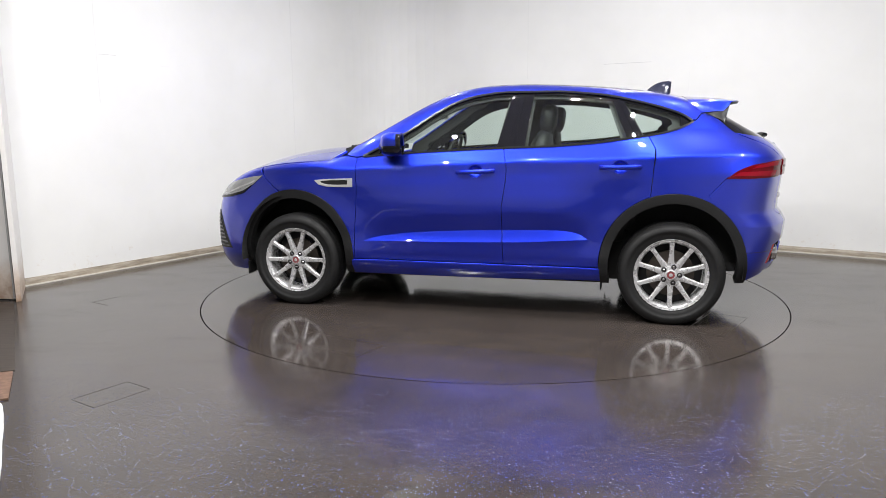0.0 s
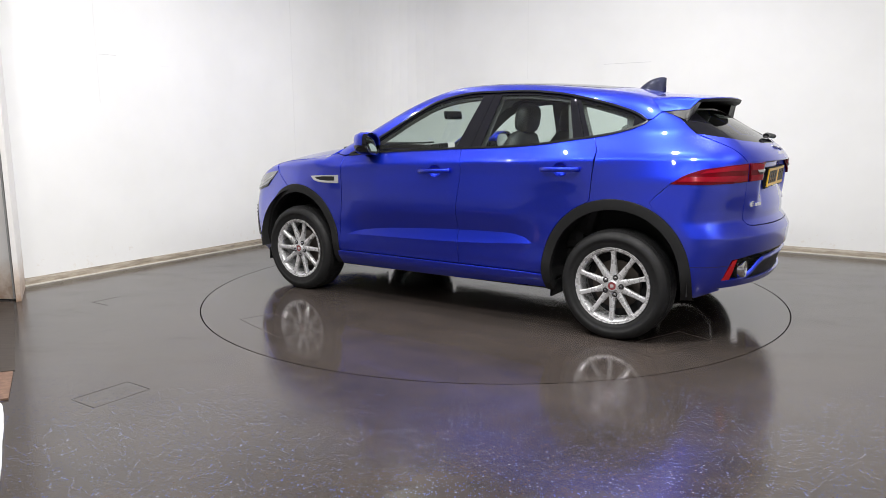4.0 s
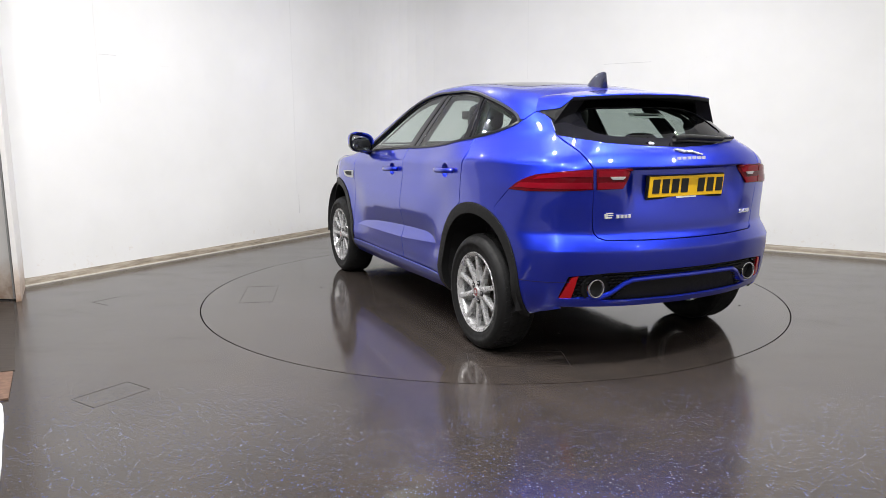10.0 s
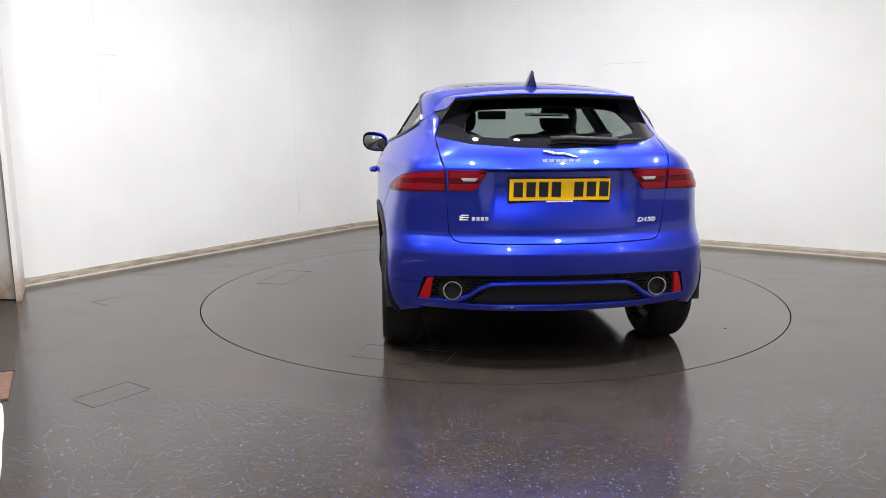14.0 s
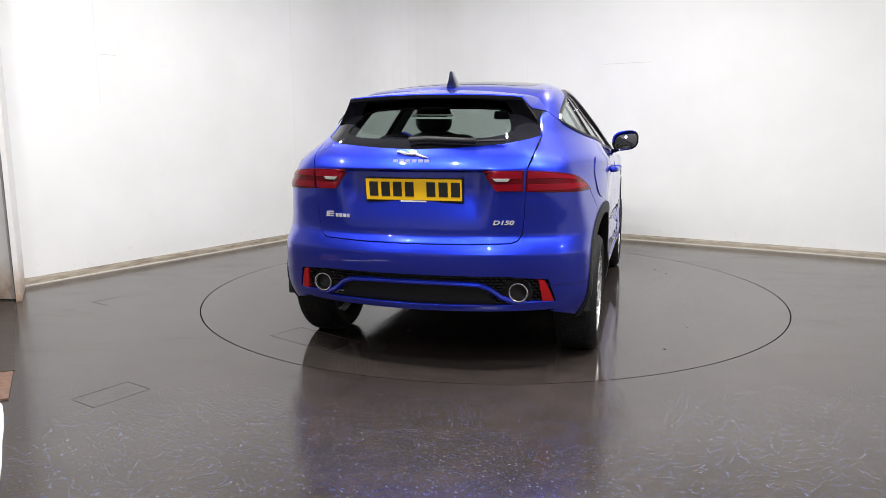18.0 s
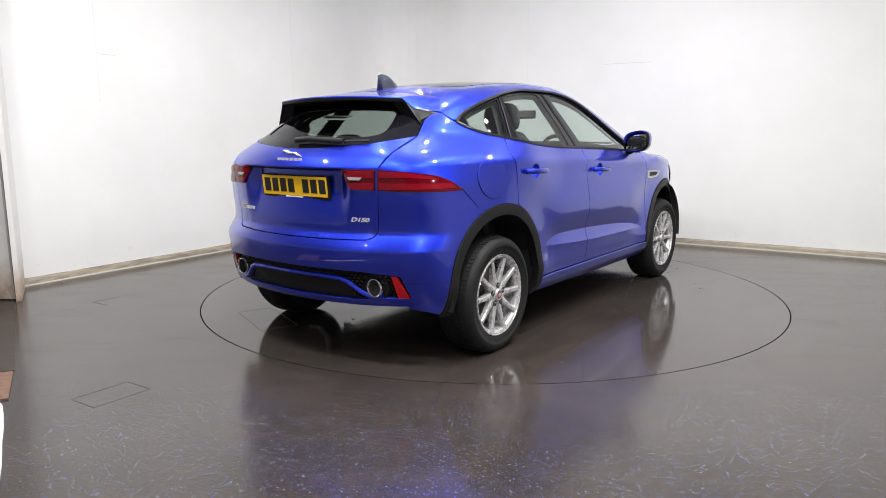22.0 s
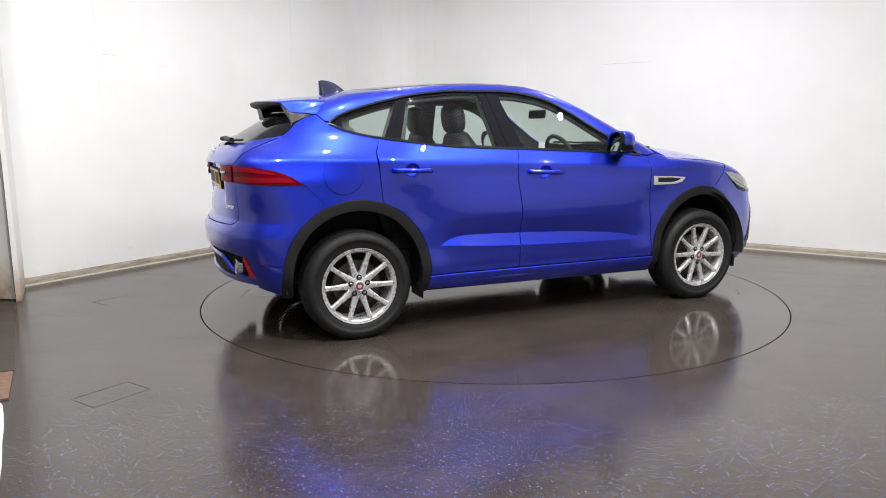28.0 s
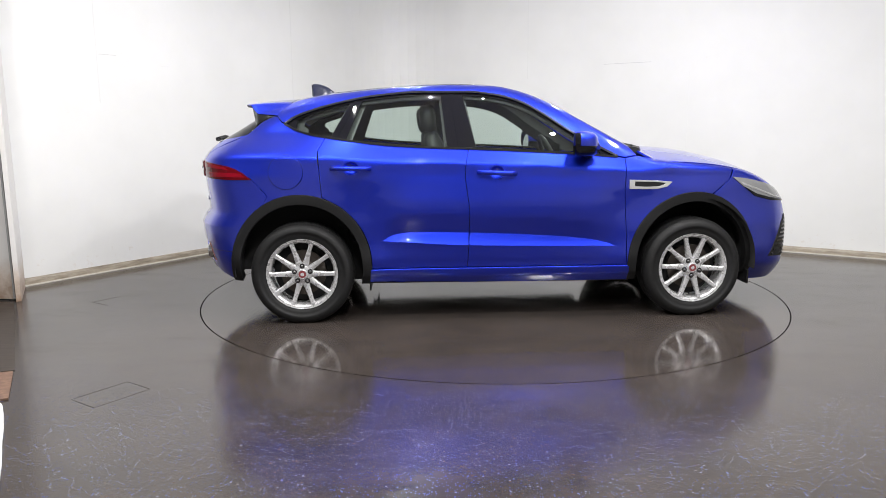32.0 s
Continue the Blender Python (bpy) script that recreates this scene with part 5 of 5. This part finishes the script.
# wheels
def tyre_mesh():
    bm = bmesh.new()
    prof = [(0.222, -0.20), (0.245, -0.222), (0.29, -0.236), (0.325, -0.226), (0.347, -0.205), (0.3535, -0.17), (0.3545, -0.1175), (0.3535, -0.065),
            (0.347, -0.030), (0.338, -0.014), (0.325, -0.003), (0.318, 0.002), (0.300, 0.006), (0.285, 0.006), (0.283, 0.003), (0.262, 0.002), (0.245, -0.004), (0.236, -0.010), (0.230, -0.020), (0.222, -0.02)]
    add_lathe(bm, prof, 72)
    return bm


def rim_mesh():
    bm = bmesh.new()
    add_lathe(bm, [(0.222, -0.19), (0.205, -0.13), (0.203, -0.045), (0.209, -0.022), (0.2135, -0.014), (0.222, -0.010), (0.231, -0.008), (0.2345, -0.012), (0.2345, -0.022), (0.2225, -0.03)], 72)
    add_lathe(bm, [(0.0005, -0.012), (0.030, -0.012), (0.034, -0.018), (0.060, -0.022), (0.071, -0.028), (0.073, -0.045), (0.060, -0.08)], 40)
    for k in range(10):
        a = math.radians(36 * k)
        rows_ = []
        for t in np.linspace(0, 1, 7):
            r = 0.058 + (0.2135 - 0.058) * t
            w = 0.0195 - 0.0085 * t + (0.005 * (1 - t / 0.2) if t < 0.2 else 0) + (0.006 * (t - 0.8) / 0.2 if t > 0.8 else 0)
            z = -0.022 + 0.012 * t ** 1.3
            d = 0.034 - 0.012 * t
            rows_.append([(r, -w, z - d), (r, -w, z - 0.005), (r, -w * 0.62, z), (r, w * 0.62, z), (r, w, z - 0.005), (r, w, z - d)])
        vs = [[bm.verts.new(Matrix.Rotation(a, 3, "Z") @ Vector(p)) for p in row] for row in rows_]
        for u, v in zip(vs, vs[1:]):
            for i in range(5):
                bm.faces.new((u[i], v[i], v[i + 1], u[i + 1]))
    bmesh.ops.recalc_face_normals(bm, faces=bm.faces)
    return bm


def nut_mesh(a):
    bm = bmesh.new()
    add_lathe(bm, [(0.0005, 0.0), (0.007, -0.001), (0.0100, -0.005), (0.0100, -0.03)], 12, Matrix.Translation((0.054 * math.cos(a), 0.054 * math.sin(a), -0.012)))
    return bm


def tread_mesh():
    """Raised tread blocks across the tyre's crown."""
    bm = bmesh.new()
    for k in range(84):
        a = 2 * math.pi * k / 84
        for z, w, off in ((-0.038, 0.013, 0.0), (-0.075, 0.020, 0.5), (-0.1175, 0.020, 0.0), (-0.160, 0.020, 0.5), (-0.197, 0.013, 0.0)):
            b = a + off * 2 * math.pi / 84
            rr = 0.3555 if abs(z + 0.1175) < 0.06 else 0.3505
            m = Matrix.Rotation(b, 4, "Z") @ Matrix.Translation((rr, 0, z)) @ Matrix.Rotation(0.30 if z > -0.1 else -0.30, 4, "X")
            if abs(z + 0.1175) > 0.06:
                m = m @ Matrix.Rotation((1 if z > -0.1 else -1) * -0.30, 4, "Y")
            v = [bm.verts.new(m @ Vector(p)) for p in ((0, -0.0105, -w), (0, 0.0105, -w), (0, 0.0105, w), (0, -0.0105, w))]
            u = [bm.verts.new(m @ Vector(p)) for p in ((-0.008, -0.0105, -w), (-0.008, 0.0105, -w), (-0.008, 0.0105, w), (-0.008, -0.0105, w))]
            bm.faces.new(v)
            for i in range(4):
                j = (i + 1) % 4
                bm.faces.new((u[i], u[j], v[j], v[i]))
    bmesh.ops.recalc_face_normals(bm, faces=bm.faces)
    return bm


AXLE_Z = 0.3398


def resize(me, m, rim_edge=0.2395, crown=0.346):
    """Fits a wheel mesh to the rim's and the crown's radius, and flattens the tyre where it rests on the ground."""
    back = m.inverted()
    for v in me.vertices:
        r = math.hypot(v.co.x, v.co.y)
        if r > 1e-6:
            k = r * rim_edge / 0.2345 if r <= 0.2345 else rim_edge + (r - 0.2345) * (crown - rim_edge) / 0.12
            v.co.x, v.co.y = v.co.x * k / r, v.co.y * k / r
        w = m @ v.co
        if w.z < 0:
            w.z = 0
            v.co = back @ w
    me.update()


wheel_turn = {(1, 1): 1.0, (-1, 1): 18.0, (1, -1): 33.0, (-1, -1): 0.0}
first = None
for ex_, sgn in ((1, 1), (-1, 1), (1, -1), (-1, -1)):
    m = Matrix.Translation((ex_ * HUB_X, sgn * 0.9185, AXLE_Z)) @ pose(0, 0, 0, -90 * sgn, 0, 0) @ pose(0, 0, 0, 0, 0, wheel_turn[(ex_, sgn)])
    wheel = part("wheel", tyre_mesh(), RUBBER, car, "black tyre on a ten-spoke silver alloy rim", smooth=True)
    wheel.matrix_basis = m
    part("tread", tread_mesh(), RUBBER, wheel)
    rim = part("rim", rim_mesh(), ALLOY, wheel, "silver ten-spoke alloy rim", smooth=True)
    rim.data.set_sharp_from_angle(angle=math.radians(38))
    for k in range(5):
        part("wheel_nut", nut_mesh(math.radians(72 * k + 18)), SATIN, wheel, smooth=True)
        # no hole is cut: a black disc paints the shade round each nut
        nh = bmesh.new()
        add_lathe(nh, [(0.0005, -0.0185), (0.0165, -0.0185), (0.0175, -0.024)], 16, Matrix.Translation((0.054 * math.cos(math.radians(72 * k + 18)), 0.054 * math.sin(math.radians(72 * k + 18)), 0)))
        part("nut_hole", nh, BLACK_PLASTIC, wheel, smooth=False)
    lr = bmesh.new()
    add_lathe(lr, [(0.2185, -0.016), (0.2200, -0.0085), (0.2225, -0.0080), (0.2240, -0.0105), (0.2285, -0.0105), (0.2300, -0.0045), (0.2335, -0.0040), (0.2350, -0.0070), (0.2350, -0.02)], 72)
    part("rim_lip", lr, ALLOY, wheel, smooth=True).data.set_sharp_from_angle(angle=math.radians(30))
    cp = bmesh.new()
    add_lathe(cp, [(0.0005, -0.0085), (0.024, -0.009), (0.0255, -0.013)], 28)
    part("centre_cap", cp, RED_CAP, wheel, "red and silver centre cap")
    ce = bmesh.new()
    add_lathe(ce, [(0.0005, -0.0070), (0.008, -0.0072), (0.012, -0.0082), (0.0125, -0.010)], 9)
    part("cap_emblem", ce, ALLOY, wheel, "small silver emblem")
    cr = bmesh.new()
    add_lathe(cr, [(0.0245, -0.010), (0.0265, -0.0075), (0.030, -0.0085), (0.031, -0.014)], 28)
    part("cap_ring", cr, ALLOY, wheel, smooth=True)
    bd = bmesh.new()
    add_lathe(bd, [(0.06, -0.075), (0.085, -0.085), (0.150, -0.085), (0.150, -0.11), (0.02, -0.11)], 40)
    part("brake_disc", bd, DARK_METAL, wheel, "rusty iron brake disc")
    bk = bmesh.new()
    add_lathe(bk, [(0.0005, -0.15), (0.204, -0.15)], 40)
    part("wheel_back", bk, BLACK_MATT, wheel)
    for o in (wheel, *wheel.children):
        resize(o.data, m)

# underside, arch liners, mud flaps
under = bmesh.new()
add_box(under, -1.15, 2.0, -0.60, 0.60, 0.23, 0.36, 0.03)
add_box(under, -1.98, -1.15, -0.60, 0.60, 0.365, 0.42, 0.02)
add_box(under, -0.83, 0.83, -0.82, 0.82, 0.25, 0.34, 0.02)
part("underbody", under, BLACK_MATT, car)
core = bmesh.new()
add_box(core, -0.86, 0.86, -0.80, 0.80, 0.30, 0.62, 0.02)
add_box(core, -1.95, -1.85, -0.66, 0.66, 0.36, 0.95, 0.02)
add_box(core, 0.95, 1.75, -0.60, 0.60, 0.36, 0.85, 0.02)
part("floor_pan", core, BLACK_MATT, car)
for sgn in (1, -1):
    for hx in (HUB_X, -HUB_X):
        ln = bmesh.new()
        n = 28
        loops = []
        for y in (0.90, 0.60):
            loops.append([ln.verts.new((hx + (0.445 + 0.03 * max(math.sin(a), 0)) * math.cos(a), y * sgn, 0.354 + (0.445 + 0.03 * max(math.sin(a), 0)) * math.sin(a))) for a in np.radians(np.linspace(-4, 184, n))])
        for i in range(n - 1):
            ln.faces.new((loops[0][i], loops[0][i + 1], loops[1][i + 1], loops[1][i]))
        ln.faces.new(loops[1])
        bmesh.ops.recalc_face_normals(ln, faces=ln.faces)
        part("arch_liner", ln, BLACK_MATT, car)
        fl = bmesh.new()
        x = hx - 0.455 if hx < 0 else hx + 0.44
        if hx < 0:
            x = hx + 0.452
        add_box(fl, x - 0.006, x + 0.006, 0.72 * sgn - 0.10, 0.72 * sgn + 0.10, 0.200, 0.30, 0.004)
        part("mud_flap", fl, BLACK_PLASTIC, car)

# cabin
def add_cushion(bm, dx, dy, dz, m=None, power=3.2, n=20):
    """A stuffed block: a rounded box of half-sizes dx, dy, dz about the origin."""
    rings = []
    for i in range(n // 2 + 1):
        b = -math.pi / 2 + math.pi * i / (n // 2)
        ring = []
        for k in range(n):
            a = 2 * math.pi * k / n
            d = Vector((math.cos(b) * math.cos(a), math.cos(b) * math.sin(a), math.sin(b)))
            r = (abs(d.x) ** power + abs(d.y) ** power + abs(d.z) ** power) ** (-1 / power)
            v = Vector((d.x * r * dx, d.y * r * dy, d.z * r * dz))
            ring.append(bm.verts.new(m @ v if m is not None else v))
        rings.append(ring)
    for p, q in zip(rings, rings[1:]):
        for k in range(n):
            bm.faces.new((p[k], p[(k + 1) % n], q[(k + 1) % n], q[k]))
    bmesh.ops.remove_doubles(bm, verts=bm.verts, dist=0.0005)
    bmesh.ops.recalc_face_normals(bm, faces=bm.faces)
    return bm


def seat(yc, x0):
    s = part("seat", add_cushion(bmesh.new(), 0.27, 0.26, 0.09), LEATHER, car, "black leather seat with headrest", True)
    s.matrix_basis = pose(x0, yc, 0.58)
    bk = add_cushion(bmesh.new(), 0.085, 0.255, 0.37, None, 3.0)
    for sgn in (1, -1):
        add_cushion(bk, 0.05, 0.06, 0.27, Matrix.Translation((0.06, 0.19 * sgn, -0.04)))
    b = part("backrest", bk, LEATHER, s, "", True)
    b.matrix_basis = pose(-0.335, 0, 0.35, 0, -14, 0)
    h = part("headrest", add_cushion(bmesh.new(), 0.060, 0.135, 0.105), LEATHER, s, "", True)
    h.matrix_basis = pose(-0.44, 0, 0.79, 0, -8, 0)
    for d in (-0.05, 0.05):
        st = bmesh.new()
        add_sweep(st, [(-0.41, d, 0.60), (-0.43, d, 0.72)], circle_ring(0.007, 6), up=(0, 1, 0))
        part("headrest_post", st, CHROME, s)


seat(0.37, -0.03)
seat(-0.37, -0.03)
bench = bmesh.new()
add_box(bench, -1.05, -0.55, -0.66, 0.66, 0.50, 0.68, 0.06)
bs = part("rear_bench", bench, LEATHER, car, "black leather rear bench")
bb = bmesh.new()
add_box(bb, -0.07, 0.07, -0.66, 0.66, 0.0, 0.56, 0.05)
bk = part("bench_back", bb, LEATHER, bs)
bk.matrix_basis = pose(-1.02, 0, 0.60, 0, -18, 0)
for y in (0.40, 0.0, -0.40):
    o = part("rear_headrest", add_cushion(bmesh.new(), 0.055, 0.13, 0.075), LEATHER, bs, "", True)
    o.matrix_basis = pose(-1.21, y, 1.19, 0, -12, 0)
dash = bmesh.new()
add_box(dash, 0.52, 1.0, -0.72, 0.72, 0.78, 1.09, 0.06)
part("dashboard", dash, LEATHER, car, "black dashboard")
sw = bmesh.new()
R = 0.185
add_sweep(sw, [(0, R * math.cos(a), R * math.sin(a)) for a in np.linspace(0, 2 * math.pi, 33)[:-1]], circle_ring(0.016, 8), closed=True, up=(1, 0, 0))
add_box(sw, -0.02, 0.03, -0.07, 0.07, -0.06, 0.05, 0.015)
add_box(sw, -0.008, 0.012, -0.18, 0.18, -0.015, 0.02, 0.005)
steer = part("steering_wheel", sw, LEATHER, car, "black steering wheel", smooth=True)
steer.matrix_basis = pose(0.44, -0.37, 1.07, 0, -24, 0)
rm = bmesh.new()
add_box(rm, -0.015, 0.015, -0.12, 0.12, -0.035, 0.035, 0.012)
o = part("rear_view_mirror", rm, BLACK_GLOSS, car)
o.matrix_basis = pose(0.425, -0.014, 1.41, 0, 8, 0)
# sticker inside the tailgate window: a white strip with an unreadable caption
sticker = panel("window_sticker", rear_pts([(0.118, 1.394), (-0.122, 1.390), (-0.122, 1.364), (0.118, 1.368)]), REAR, WHITE_PAPER, car, off=-0.012, h=0.03, depth=0.001, label="white sticker strip inside the tailgate window")
panel("sticker_caption", rear_pts([(0.09, 1.384), (-0.09, 1.381), (-0.09, 1.374), (0.09, 1.377)]), REAR, INK, sticker, off=-0.0105, h=0.03, depth=0.001)
# inner faces: headliner, door cards, tailgate trim
hl_in = np.concatenate([top_pts([(0.16, 0.0), (0.14, 0.40), (0.02, 0.47), (-0.6, 0.50), (-1.1, 0.48), (-1.40, 0.42), (-1.42, 0.0)])])
panel("headliner", mirrored(hl_in), TOP, HEADLINER, car, off=-0.045, h=0.06, depth=0.0)
both("door_card", side_pts([(0.80, 1.05), (0.80, 0.40), (-0.86, 0.40), (-0.90, 0.66), (-1.02, 0.84), (-1.15, 0.92), (-1.60, 0.95), (-1.60, 1.22), (-1.25, 1.20), (-0.8, 1.15), (-0.2, 1.12)]), SIDE, LEATHER, car, off=-0.06, h=0.06, depth=0.0)
both("pillar_lining", side_pts(along(dlo_top, -1.02, 0.77, 24, -0.034) + along(dlo_top, 0.77, -1.02, 24, 0.045)), SIDE, LEATHER, car, off=-0.024, h=0.05, depth=0.0)
both("pillar_lining", side_pts(along(dlo_low, -1.60, -1.30, 4, -0.02) + [(-1.30, 1.33), (-1.36, 1.37), (-1.55, 1.34)]), SIDE, LEATHER, car, off=-0.05, h=0.05, depth=0.0)
b = bmesh.new()
add_box(b, -1.88, -1.30, -0.55, 0.55, 1.02, 1.05, 0.01)
part("parcel_shelf", b, LEATHER, car)

# dark glass roof panel, its seam, and the seams low on the rear bumper
rg = top_pts([(0.02, 0.0), (0.0, 0.30), (-0.05, 0.41), (-0.6, 0.46), (-1.05, 0.455), (-1.13, 0.40), (-1.15, 0.0)])
panel("roof_glass", mirrored(rg), TOP, BLACK_GLOSS, roof, off=0.0012, h=0.04, depth=0.003, label="dark tinted glass roof panel")
both("bumper_seam", side_pts([(-1.800, 0.503), (-1.90, 0.502), (-1.985, 0.501), (-1.985, 0.497), (-1.90, 0.498), (-1.800, 0.499)]), SIDE, CUP, rear_bumper, off=0.0012, h=0.02, depth=0.001)
# dark trim inside the side windows, seen through the tailgate glass
both("window_lining", side_pts(along(dlo_low, -1.44, 0.70, 40, -0.03) + along(dlo_top, 0.60, -1.44, 40, 0.01)), SIDE, LEATHER, car, off=-0.045, h=0.05, depth=0.0,
     holes=[side_pts(along(dlo_low, -0.15, 0.66, 14, 0.000) + along(dlo_top, 0.60, -0.21, 14, -0.032)),
            side_pts(along(dlo_low, -1.0, -0.37, 10, 0.000) + along(dlo_top, -0.395, -0.90, 10, -0.032)),
            side_pts(along(dlo_low, -1.34, -1.15, 8, 0.010) + along(dlo_top, -1.04, -1.32, 10, -0.030))])

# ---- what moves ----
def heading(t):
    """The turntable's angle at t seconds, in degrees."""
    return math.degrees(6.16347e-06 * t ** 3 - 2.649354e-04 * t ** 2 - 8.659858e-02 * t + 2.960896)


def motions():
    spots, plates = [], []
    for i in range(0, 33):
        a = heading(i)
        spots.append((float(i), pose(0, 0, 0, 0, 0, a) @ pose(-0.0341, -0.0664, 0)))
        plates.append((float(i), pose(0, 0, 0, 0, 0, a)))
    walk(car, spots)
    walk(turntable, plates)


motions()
